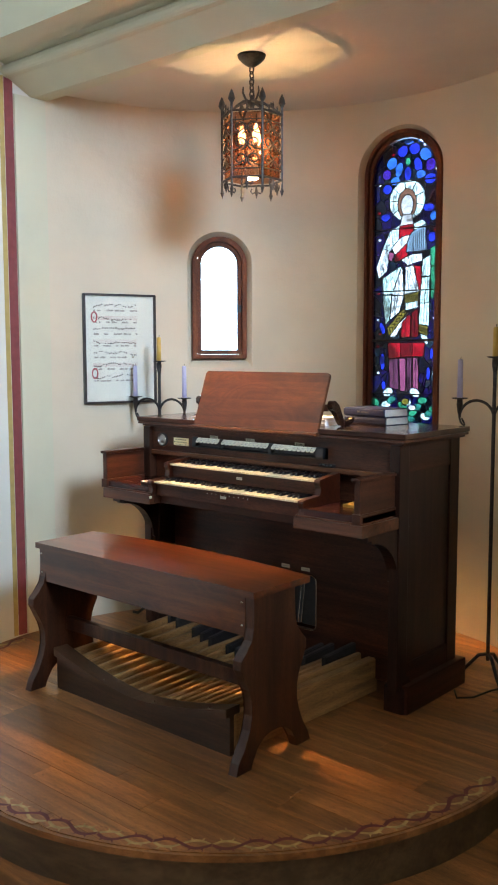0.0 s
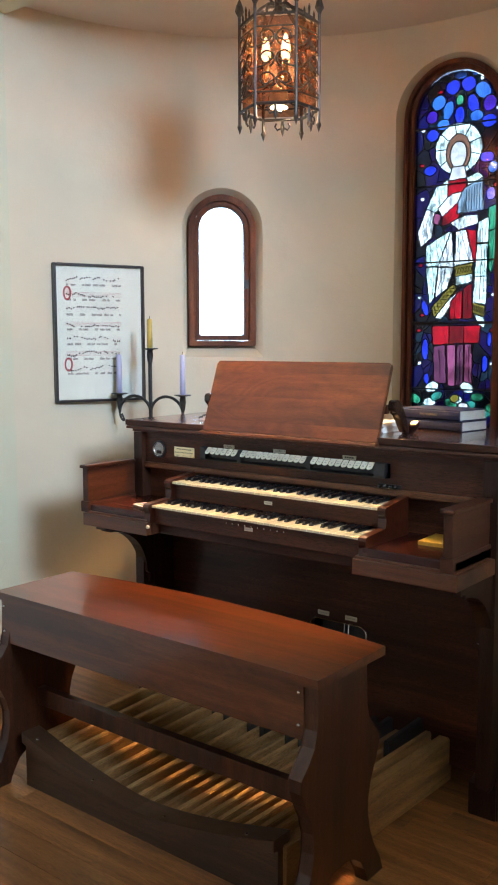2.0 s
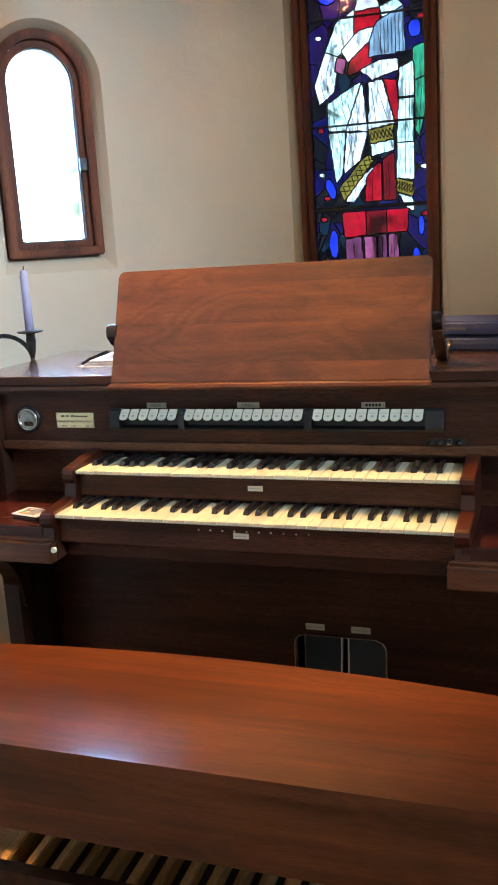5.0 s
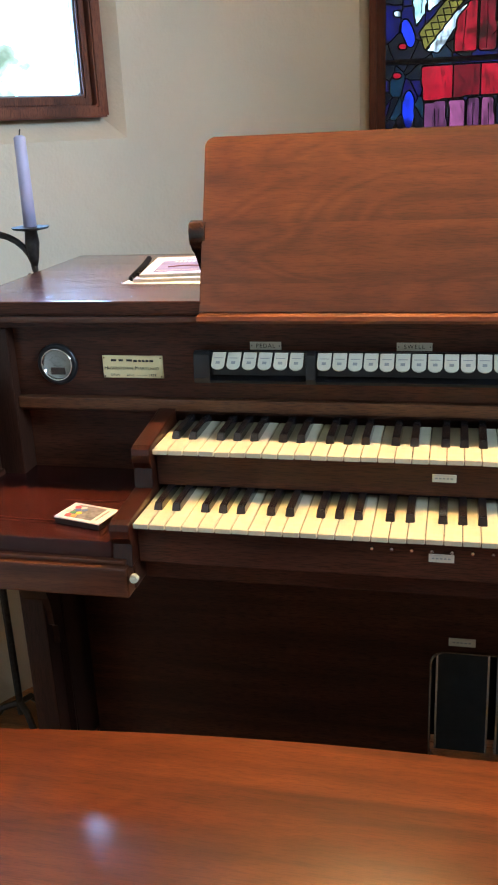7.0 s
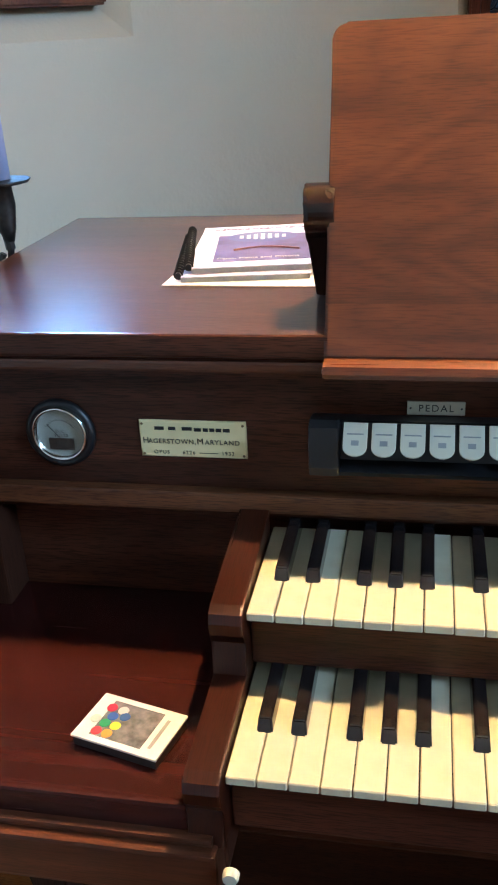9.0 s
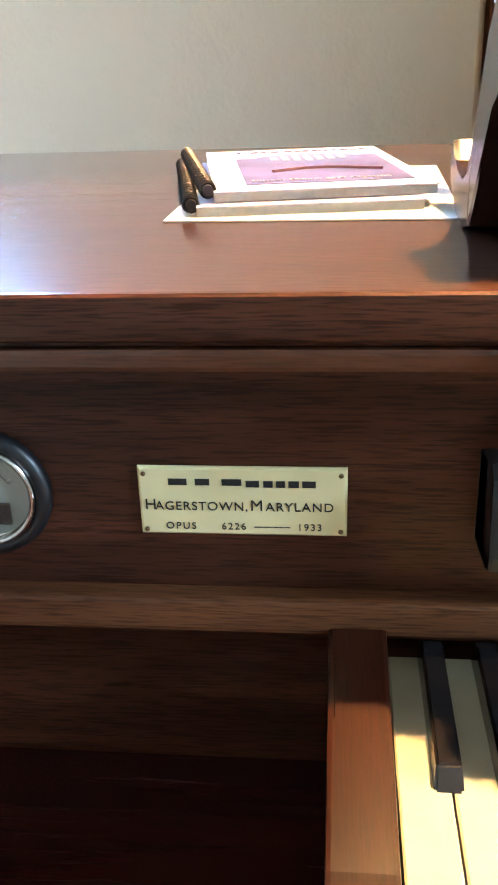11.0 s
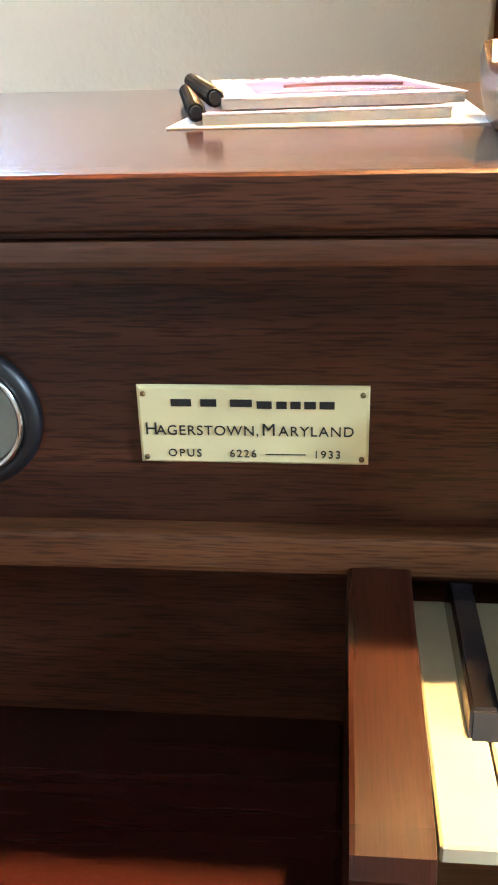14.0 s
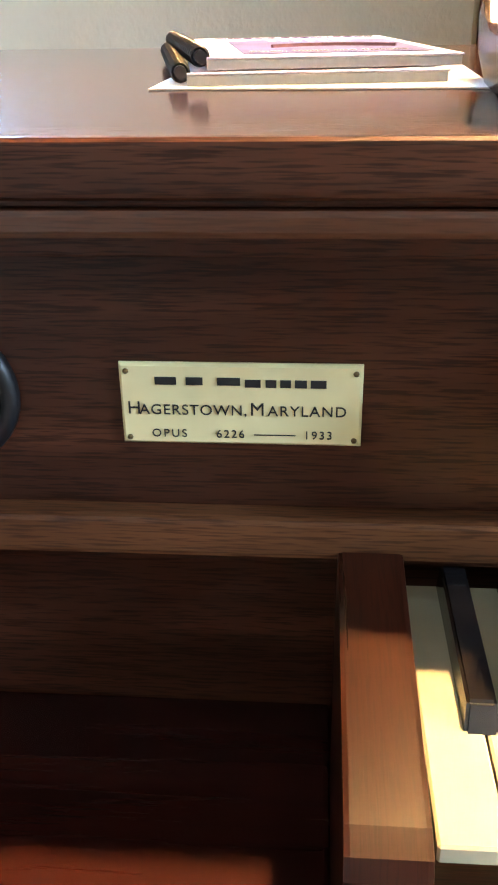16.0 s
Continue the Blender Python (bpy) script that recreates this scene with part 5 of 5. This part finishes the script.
        bulb = part("bulb", bm, hot, lan, "glowing flame-shaped bulb", True)
        bulb.visible_shadow = False
    bm = bmesh.new()
    lathe(bm, [(0, 2.238), (0.030, 2.240), (0.034, 2.25), (0.030, 2.29), (0.018, 2.31), (0.0, 2.315)], (LAN.x, LAN.y, 0), 18)
    part("reflector", bm, plain("reflector_metal", (0.2, 0.18, 0.15), 0.4, 0.8), lan, "", True)
    bm = bmesh.new()
    lathe(bm, [(0, 2.231), (0.020, 2.232), (0.029, 2.2375), (0, 2.2378)], (LAN.x, LAN.y, 0), 18)
    down = part("lamp_face", bm, glow("downlight_glow", (1.0, 0.70, 0.38), 220), lan, "bright face of the downward lamp")
    down.visible_shadow = False


lantern()


# ---- candle stands ----
def candle_stand(foot, ends, zc, zs, group_label):
    c = thing("candle_stand", (*foot, 0), group_label, "candle stand", "iron candle stands")
    f = Vector((*foot, 0))
    part("stem", tube(bmesh.new(), [f + Vector((0, 0, z)) for z in (0.10, 0.5, 1.0, zc - 0.05)], 0.0085, 8), IRON, c)
    for k in range(3):
        a = radians(200 + 120 * k)
        d = Vector((math.cos(a), math.sin(a), 0))
        part("foot", tube(bmesh.new(), [f + Vector((0, 0, 0.13)), f + d * 0.04 + Vector((0, 0, 0.12)), f + d * 0.10 + Vector((0, 0, 0.05)), f + d * 0.15 + Vector((0, 0, 0.010)), f + d * 0.18 + Vector((0, 0, 0.012))], 0.008, 7), IRON, c)
    def cup(x, y, z, name):
        bm = bmesh.new()
        lathe(bm, [(0.006, z - 0.075), (0.010, z - 0.060), (0.014, z - 0.030), (0.012, z - 0.008), (0.034, z - 0.004), (0.037, z), (0.033, z - 0.001), (0.013, z), (0, z)], (x, y, 0), 18)
        part(name, bm, IRON, c, "", True)
    def candle(x, y, z, h, mat, label):
        bm = bmesh.new()
        lathe(bm, [(0.0125, z + 0.0006), (0.0118, z + h * 0.5), (0.0110, z + h - 0.004), (0.006, z + h), (0, z + h - 0.002)], (x, y, 0), 16)
        cd = part("candle", bm, mat, c, label, True)
        part("wick", tube(bmesh.new(), [(x, y, z + h - 0.003), (x + 0.001, y, z + h + 0.006), (x + 0.003, y, z + h + 0.011)], 0.0012, 5), INK, cd)
    cup(*foot, zc, "cup")
    candle(*foot, zc, 0.125, plain("beeswax", (0.55, 0.36, 0.08), 0.45, var=0.1), "yellow beeswax candle")
    lilac = plain("lilac_wax", (0.42, 0.42, 0.60), 0.42, var=0.06)
    for ex, ey in ends:
        e = Vector((ex, ey, 0))
        d = e - f
        w = d.length
        d.normalize()
        pts = []
        for k in range(15):
            t = math.pi * k / 14
            pts.append(f + d * (w * 0.5 * (1 - math.cos(t))) + Vector((0, 0, zs - 0.085 + 0.075 * math.sin(t))))
        part("arm", tube(bmesh.new(), pts, 0.0065, 7), IRON, c, "curved iron arm")
        curl = [e + Vector((0, 0, zs - 0.085)) + d * (-0.014 + 0.014 * math.cos(t) * (1 - t / 9)) + Vector((0, 0, -0.030 * math.sin(t * 0.5) - 0.010 * math.sin(t))) for t in [k * 0.45 for k in range(13)]]
        part("curl", tube(bmesh.new(), [e + Vector((0, 0, zs - 0.07))] + curl, 0.0045, 6), IRON, c)
        cup(ex, ey, zs, "cup")
        candle(ex, ey, zs, 0.168, lilac, "pale lilac candle")


candle_stand((-0.540, 0.545), ((-0.700, 0.515), (-0.380, 0.575)), 1.410, 1.215, "black wrought-iron three-candle stand behind the organ")
candle_stand((1.265, 0.815), ((1.115, 0.790), (1.415, 0.840)), 1.435, 1.255, "black wrought-iron three-candle stand beside the organ and cable")

# ---- framed chant sheet ----
PIC = dict(a=radians(159.5), d=1.372)


def chant_sheet():
    u0, u1, z0, z1 = -0.219, 0.194, 1.179, 1.769
    fr = thing("framed_chant_sheet", in_window(PIC, 0, z0, 0), "framed sheet of old square-note chant music on the wall", "picture")
    def fbox(name, a, b, c, d, n0, n1, mat, parent, label="", bevel=0.003):
        bm = bmesh.new()
        v = [bm.verts.new(in_window(PIC, u, z, n)) for u in (a, b) for n in (n0, n1) for z in (c, d)]
        for q in ((0, 1, 3, 2), (4, 6, 7, 5), (0, 4, 5, 1), (2, 3, 7, 6), (0, 2, 6, 4), (1, 5, 7, 3)):
            bm.faces.new([v[i] for i in q])
        if bevel:
            bmesh.ops.bevel(bm, geom=bm.edges[:], offset=bevel, segments=2, affect="EDGES")
        return part(name, bm, mat, parent, label)
    blackw = plain("dark_frame", (0.030, 0.022, 0.020), 0.3, var=0.3)
    t = 0.011
    fbox("frame_side", u0, u0 + t, z0, z1, -0.022, 0.012, blackw, fr)
    fbox("frame_side", u1 - t, u1, z0, z1, -0.022, 0.012, blackw, fr)
    fbox("frame_side", u0 + t, u1 - t, z0, z0 + t, -0.0215, 0.012, blackw, fr)
    fbox("frame_side", u0 + t, u1 - t, z1 - t, z1, -0.0215, 0.012, blackw, fr)
    sheet = fbox("sheet", u0 + t, u1 - t, z0 + t, z1 - t, -0.004, 0.010, PAPER, fr, "aged vellum sheet", 0)
    rnd = random.Random(3)
    wash = plain("pink_wash", (0.66, 0.58, 0.58), 0.6)
    for row in range(7):
        zt = z1 - 0.058 - row * 0.063
        bm = bmesh.new()
        for k in range(4):
            zz = zt - k * 0.0055
            vs = [bm.verts.new(in_window(PIC, u, z, -0.0044)) for u, z in ((u0 + 0.052, zz), (u1 - 0.105, zz), (u1 - 0.105, zz - 0.0008), (u0 + 0.052, zz - 0.0008))]
            bm.faces.new(vs)
        part("stave", bm, REDINK if row % 2 else wash, sheet)
        noteheads, words = bmesh.new(), bmesh.new()
        u, lev = u0 + 0.060, 2
        while u < u1 - 0.115:
            lev = max(0, min(5, lev + rnd.choice((-1, -1, 0, 1, 1))))
            zz = zt - 0.019 + lev * 0.0040
            if rnd.random() < 0.86:
                noteheads.faces.new([noteheads.verts.new(in_window(PIC, u + a, zz + b, -0.0048)) for a, b in ((-.0042, -.0012), (0.0012, -.0042), (.0044, .0012), (-.0012, .0045))])
            u += rnd.uniform(0.0065, 0.0125)
        part("noteheads", noteheads, INK, sheet, "square black chant note marks")
        u = u0 + 0.058
        grey = plain("faded_ink", (0.16, 0.14, 0.13), 0.7)
        while u < u1 - 0.115:
            w = rnd.uniform(0.008, 0.030)
            k = u
            while k < min(u + w, u1 - 0.108):
                h = rnd.uniform(0.0070, 0.0105)
                words.faces.new([words.verts.new(in_window(PIC, a, b, -0.0048)) for a, b in ((k, zt - 0.036), (k + 0.0026, zt - 0.036), (k + 0.0026, zt - 0.036 + h), (k, zt - 0.036 + h))])
                k += 0.0036
            u += w + rnd.choice((0.006, 0.012, 0.030))
        part("text_bars", words, grey, sheet)
    for zz in (z1 - 0.125, z1 - 0.428):
        bm = bmesh.new()
        pts = [in_window(PIC, u0 + 0.062 + 0.0150 * math.cos(t), zz + 0.027 * math.sin(t), -0.0046) for t in [2 * math.pi * k / 20 for k in range(20)]]
        tube(bm, pts, 0.0042, 5, True)
        part("initial", bm, REDINK, sheet, "large red painted initial")
    g = fbox("glass", u0 + t, u1 - t, z0 + t, z1 - t, -0.0105, -0.0085, tinted_glass("picture_glass", (0.98, 0.99, 0.98), 0.01, 0.05), fr, "clear picture glass", 0)
    g.visible_shadow = False


chant_sheet()

# ---- things on the console ----
TOP = 1.1380


def book(name, corner, turn, w, d, z, h, cover, label, category, spine_dark=None):
    """A bound book: two boards, spine and page block. w along the spine."""
    b = thing(name, (*corner, z), label, category)
    m = Matrix.Translation((*corner, z)) @ Matrix.Rotation(radians(turn), 4, "Z")
    def piece(n, bm, mat, lab=""):
        bm.transform(m)
        return part(n, bm, mat, b, lab)
    piece("cover", boxed(0, w, 0, d, 0, 0.0028, 0.0008), cover)
    piece("cover", boxed(0, w, 0, d, h - 0.0028, h, 0.0008), cover)
    bm = bmesh.new()
    prism(bm, [(0.0, 0.0028), (-0.005, 0.006), (-0.0062, h * 0.5), (-0.005, h - 0.006), (0.0, h - 0.0028), (0.0022, h - 0.0028), (0.0022, 0.0028)], "x", 0, w, 0)
    sp = piece("spine", bm, cover)
    piece("page_block", boxed(0.003, w - 0.003, 0.0025, d - 0.004, 0.003, h - 0.003, 0), plain("page_edges", (0.66, 0.64, 0.58), 0.7, var=0.1, scale=200), "pale page block")
    return b, m, sp


navy = plain("navy_cloth", (0.009, 0.014, 0.048), 0.75, var=0.25, scale=120, bump=0.0004)
slate = plain("dark_blue_cloth", (0.012, 0.017, 0.040), 0.75, var=0.25, scale=120, bump=0.0004)
b1, m1, s1 = book("hymn_book", (0.672, 0.555), -9, 0.245, 0.150, TOP, 0.034, slate, "dark blue cloth hymn book lying under another", "book")
b2, m2, s2 = book("hymn_book", (0.664, 0.560), -10, 0.245, 0.152, TOP + 0.0345, 0.036, navy, "navy blue cloth hymn book on top of another", "book")
gilt = plain("faded_gilt", (0.22, 0.19, 0.12), 0.4, 0.5)
lettering("spine_title", "THE HYMNAL", 0.011, m2 @ Matrix.Translation((0.122, -0.0066, 0.018)) @ Matrix.Rotation(radians(90), 4, "X"), gilt, s2, 1.1)


pale_cloth = plain("white_cover", (0.70, 0.69, 0.66), 0.5, var=0.06)
book("music_book", (0.575, 0.345), -4, 0.150, 0.120, TOP, 0.018, pale_cloth, "white covered music book lying behind the desk", "book")
book("music_book", (0.582, 0.352), -7, 0.145, 0.115, TOP + 0.0185, 0.016, pale_cloth, "white covered music book on top of another", "book")


def paper_stack():
    p = thing("paper_stack", (0.28, 0.47, TOP), "stack of pale booklets with white papers on top behind the desk", "papers")
    pink = plain("pinkish_covers", (0.50, 0.40, 0.42), 0.5, var=0.1)
    for k in range(4):
        z = TOP + 0.0265 * k
        part("booklet", boxed(0.080 + 0.004 * (k % 2), 0.520, 0.385 + 0.005 * (k % 3), 0.560, z, z + 0.026, 0.002), pink, p, "pinkish booklet")
    bm = bmesh.new()
    prism(bm, [(0.062, 1.2445), (0.062, 1.260), (0.070, 1.273), (0.095, 1.288), (0.130, 1.312), (0.460, 1.312), (0.500, 1.2445)], "y", 0.430, 0.456, 0.003)
    part("white_paper", bm, plain("white_paper", (0.78, 0.78, 0.78), 0.6, var=0.04), p, "white papers standing on the stack")


paper_stack()
COMB = plain("comb_plastic", (0.008, 0.009, 0.014), 0.28)


def booklet(name, x, y, turn, z, cover, label):
    b = thing(name, (x, y, z), label, "booklet", "spiral-bound booklets")
    m = Matrix.Translation((x, y, z)) @ Matrix.Rotation(radians(turn), 4, "Z")
    def piece(n, bm, mat, lab=""):
        bm.transform(m)
        return part(n, bm, mat, b, lab)
    piece("page_block", boxed(0, 0.129, 0, 0.200, 0.0, 0.0048, 0.0006), plain("white_pages", (0.80, 0.77, 0.71), 0.6, var=0.05, scale=300))
    cov = piece("cover", boxed(0, 0.130, -0.0005, 0.201, 0.0050, 0.0057, 0), cover, "pale lilac printed cover")
    bm = bmesh.new()
    tube(bm, [(-0.003, 0.003, 0.0062), (-0.015, 0.197, 0.0062)], 0.0031, 12)
    piece("comb_binding", bm, COMB, "black plastic comb binding")
    for k in range(18):
        yy = 0.008 + k * 0.0106
        piece("ring", tube(bmesh.new(), [(-0.003 - 0.062 * (yy - 0.003) + 0.0042 * math.cos(t), yy, 0.0062 + 0.0042 * math.sin(t)) for t in [2 * math.pi * i / 12 for i in range(12)]], 0.0011, 5, True), COMB)
    return b, m, cov


lilacp = plain("lilac_cover", (0.66, 0.65, 0.84), 0.5, var=0.06, scale=20)
sheetp = part("loose_sheet", boxed(0, 0.165, 0, 0.215, 0, 0.0008, 0), plain("white_sheet", (0.74, 0.72, 0.70), 0.6), None)
sheetp.matrix_basis = Matrix.Translation((-0.124, 0.366, TOP)) @ Matrix.Rotation(radians(-1.5), 4, "Z")
tagged(sheetp, "loose white paper sheet under the booklets", "paper")
booklet("booklet", -0.106, 0.374, 7, TOP + 0.001, lilacp, "spiral-bound booklet with a lilac cover under another")
bk, bm_, cov = booklet("booklet", -0.097, 0.384, 9, TOP + 0.0074, lilacp, "spiral-bound booklet with a lilac cover, uppermost")


def cover_print():
    def flat(n, bm, mat):
        bm.transform(bm_)
        return part(n, bm, mat, cov)
    z = 0.0058
    flat("print_panel", boxed(0.020, 0.121, 0.022, 0.148, z, z + 0.0003, 0), plain("purple_print", (0.11, 0.10, 0.25), 0.5, var=0.4, scale=25))
    oval = bmesh.new()
    vs = [oval.verts.new((0.070 + 0.040 * math.cos(t), 0.135 + 0.027 * math.sin(t), z + 0.0006)) for t in [2 * math.pi * k / 28 for k in range(28)]]
    oval.faces.new(vs)
    flat("emblem", oval, plain("emblem_blue", (0.10, 0.12, 0.30), 0.5))
    pale = plain("emblem_pale", (0.6, 0.6, 0.64), 0.5)
    for k in range(7):
        h = 0.030 - abs(k - 3) * 0.005
        flat("pipe_mark", boxed(0.044 + k * 0.008, 0.0485 + k * 0.008, 0.135 - h / 2, 0.135 + h / 2, z + 0.0008, z + 0.0010, 0), pale)
    red = plain("reddish_print", (0.26, 0.13, 0.14), 0.5)
    arc = bmesh.new()
    tube(arc, [(0.040 + 0.010 * k, 0.070 + 0.012 * math.sin(k * 0.5), z + 0.0008) for k in range(8)], 0.0016, 4)
    flat("swoosh", arc, red)
    lettering("title", "HISTORIC ORGAN TOUR", 0.0095, bm_ @ Matrix.Translation((0.0665, 0.182, z + 0.0003)), plain("purple_ink", (0.16, 0.10, 0.22), 0.5), cov, 1.0)
    lettering("subtitle", "Pipes, Plains and Pistons", 0.0088, bm_ @ Matrix.Translation((0.0665, 0.034, z + 0.0006)), pale, cov, 1.0)


cover_print()


def small_card():
    c = thing("playing_card_box", (-0.093, 0.060, 0.842), "small pale card with bright coloured dots on the shelf", "card")
    m = Matrix.Translation((-0.093, 0.060, 0.846)) @ Matrix.Rotation(radians(-14), 4, "Z")
    def piece(n, bm, mat, lab=""):
        bm.transform(m)
        return part(n, bm, mat, c, lab)
    # dark base: the card's thickness, with the shade beneath it put into the colour
    piece("base", boxed(-0.039, 0.039, -0.026, 0.026, -0.004, 0.0048, 0.001), plain("card_shade_dark", (0.03, 0.022, 0.02), 0.5), "dark base for the card's thickness and shaded underside")
    piece("face", boxed(-0.040, 0.040, -0.027, 0.027, 0.0049, 0.007, 0.0006), plain("card_white", (0.74, 0.72, 0.70), 0.4, var=0.05))
    piece("panel", boxed(-0.026, 0.022, -0.021, 0.021, 0.0071, 0.0074, 0), plain("card_grey", (0.16, 0.15, 0.15), 0.4, var=0.5, scale=120))
    dots = ((-.024, .012, (.6, .03, .06)), (-.013, .012, (.55, .55, .52)), (-.018, .003, (.03, .10, .35)), (-.008, .006, (.03, .09, .25)), (-.020, -.006, (.02, .25, .10)), (-.010, -.006, (.65, .55, .04)),
            (-.022, -.016, (.65, .04, .06)), (-.012, -.016, (.7, .3, .05)), (-.030, -.004, (.5, .55, .5)))
    for x, y, col in dots:
        bm = bmesh.new()
        lathe(bm, [(0, 0.0075), (0.0048, 0.0076), (0.0044, 0.0082), (0, 0.0083)], (x, y, 0), 14)
        piece("dot", bm, plain("dot_paint", col, 0.4))
    piece("text_bar", boxed(0.027, 0.030, -0.018, 0.016, 0.0071, 0.0074, 0), plain("card_print", (0.35, 0.33, 0.33), 0.5))


small_card()
yb = part("pencil_pad", boxed(0, 0.09, 0, 0.125, 0, 0.012, 0.001), plain("yellow_pad", (0.55, 0.36, 0.06), 0.5), None)
yb.matrix_basis = Matrix.Translation((0.968, 0.125, 0.8418)) @ Matrix.Rotation(radians(3), 4, "Z")
tagged(yb, "small yellow writing pad lying on the side shelf", "notepad")

# black cord on the floor
cord = part("power_cord", tube(bmesh.new(), [(1.21, 0.62, 0.006), (1.26, 0.55, 0.006), (1.31, 0.60, 0.007), (1.33, 0.72, 0.006), (1.38, 0.84, 0.006), (1.46, 0.98, 0.006)], 0.0045, 7), RUBBER, None, "", True)
tagged(cord, "thin black power cord lying on the floor", "cable")

# ---- floor planks and the painted border, last ----
def planks():
    rnd = random.Random(11)
    wd = 0.098
    y = PY - 1.205
    def span(yy):
        def on(x):
            if yy >= 0.0:
                return math.hypot(x - CX, yy - CY) < RW
            return x > -0.874 and math.hypot(x - PX, yy - PY) < edge_radius(math.atan2(yy - PY, x - PX)) - 0.012
        ends = []
        for far in (-1.0, 2.1):
            a, b = PX, far
            for _ in range(24):
                c = (a + b) / 2
                a, b = (c, b) if on(c) else (a, c)
            ends.append(a)
        return ends
    while y < RW:
        y1 = min(y + wd, RW - 0.01)
        rows = [y + 0.0006 + (y1 - y - 0.0012) * i / 6 for i in range(7)]
        ends = [span(v) for v in rows]
        x = min(e[0] for e in ends) - rnd.uniform(0, 0.9)
        stop = max(e[1] for e in ends)
        while x < stop:
            e = x + rnd.uniform(0.7, 1.5)
            lo = [max(x + 0.0006, p[0]) for p in ends]
            hi = [min(e - 0.0006, p[1]) for p in ends]
            ok = [i for i in range(7) if hi[i] - lo[i] > 0.01]
            if len(ok) > 2:
                bm = bmesh.new()
                prism(bm, [(lo[i], rows[i]) for i in ok] + [(hi[i], rows[i]) for i in ok[::-1]], "z", -0.006, rnd.uniform(-0.0003, 0.0003))
                part("plank", bm, OAK, platform_floor)
            x = e
        y = y1 if y1 - y > 0.02 else RW


planks()


def border():
    """Two strands twisted round each other along the rim, red and cream, with small barbs."""
    redp, cream = plain("border_red", (0.12, 0.012, 0.020), 0.5, var=0.3), plain("border_cream", (0.42, 0.30, 0.13), 0.5, var=0.4)
    a0, a1 = radians(186), radians(362)
    def at(t, off):
        a = a0 + (a1 - a0) * t
        r = edge_radius(a) * 0.958 + off
        return Vector((PX + r * math.cos(a), PY + r * math.sin(a), 0.0))
    loops, n = 40, 1200
    cols = {"red": (redp, 0.0078, 0.0016), "cream": (cream, 0.0066, 0.0012)}
    for strand, ph in ((0, 0.0), (1, math.pi)):
        for tone in ("red", "cream"):
            mat, w, z = cols[tone]
            bm = bmesh.new()
            prev = None
            for i in range(n + 1):
                t = i / n
                k = int(t * loops - 1e-9)
                mine = (((k // 2) + strand) % 2 == 0) == (tone == "red")
                if not mine:
                    prev = None
                    continue
                o = 0.021 * math.sin(math.pi * loops * t + ph)
                p, q = at(t, o - w), at(t, o + w)
                row = [bm.verts.new((p.x, p.y, z)), bm.verts.new((q.x, q.y, z))]
                if prev:
                    bm.faces.new((prev[0], prev[1], row[1], row[0]))
                prev = row
            for k in range(loops):
                if ((((k // 2) + strand) % 2 == 0) == (tone == "red")):
                    t = (k + 0.5) / loops
                    o = 0.021 * math.sin(math.pi * loops * t + ph)
                    s = 1 if o > 0 else -1
                    for dt in (-0.004, 0.004):
                        q = [at(t + dt - 0.0013, o), at(t + dt + 0.0013, o), at(t + dt * 1.6, o + s * 0.019)]
                        bm.faces.new([bm.verts.new((v.x, v.y, z + 0.0003)) for v in q])
            part(tone + "_strand", bm, mat, platform_floor, "painted strand of the border")


border()
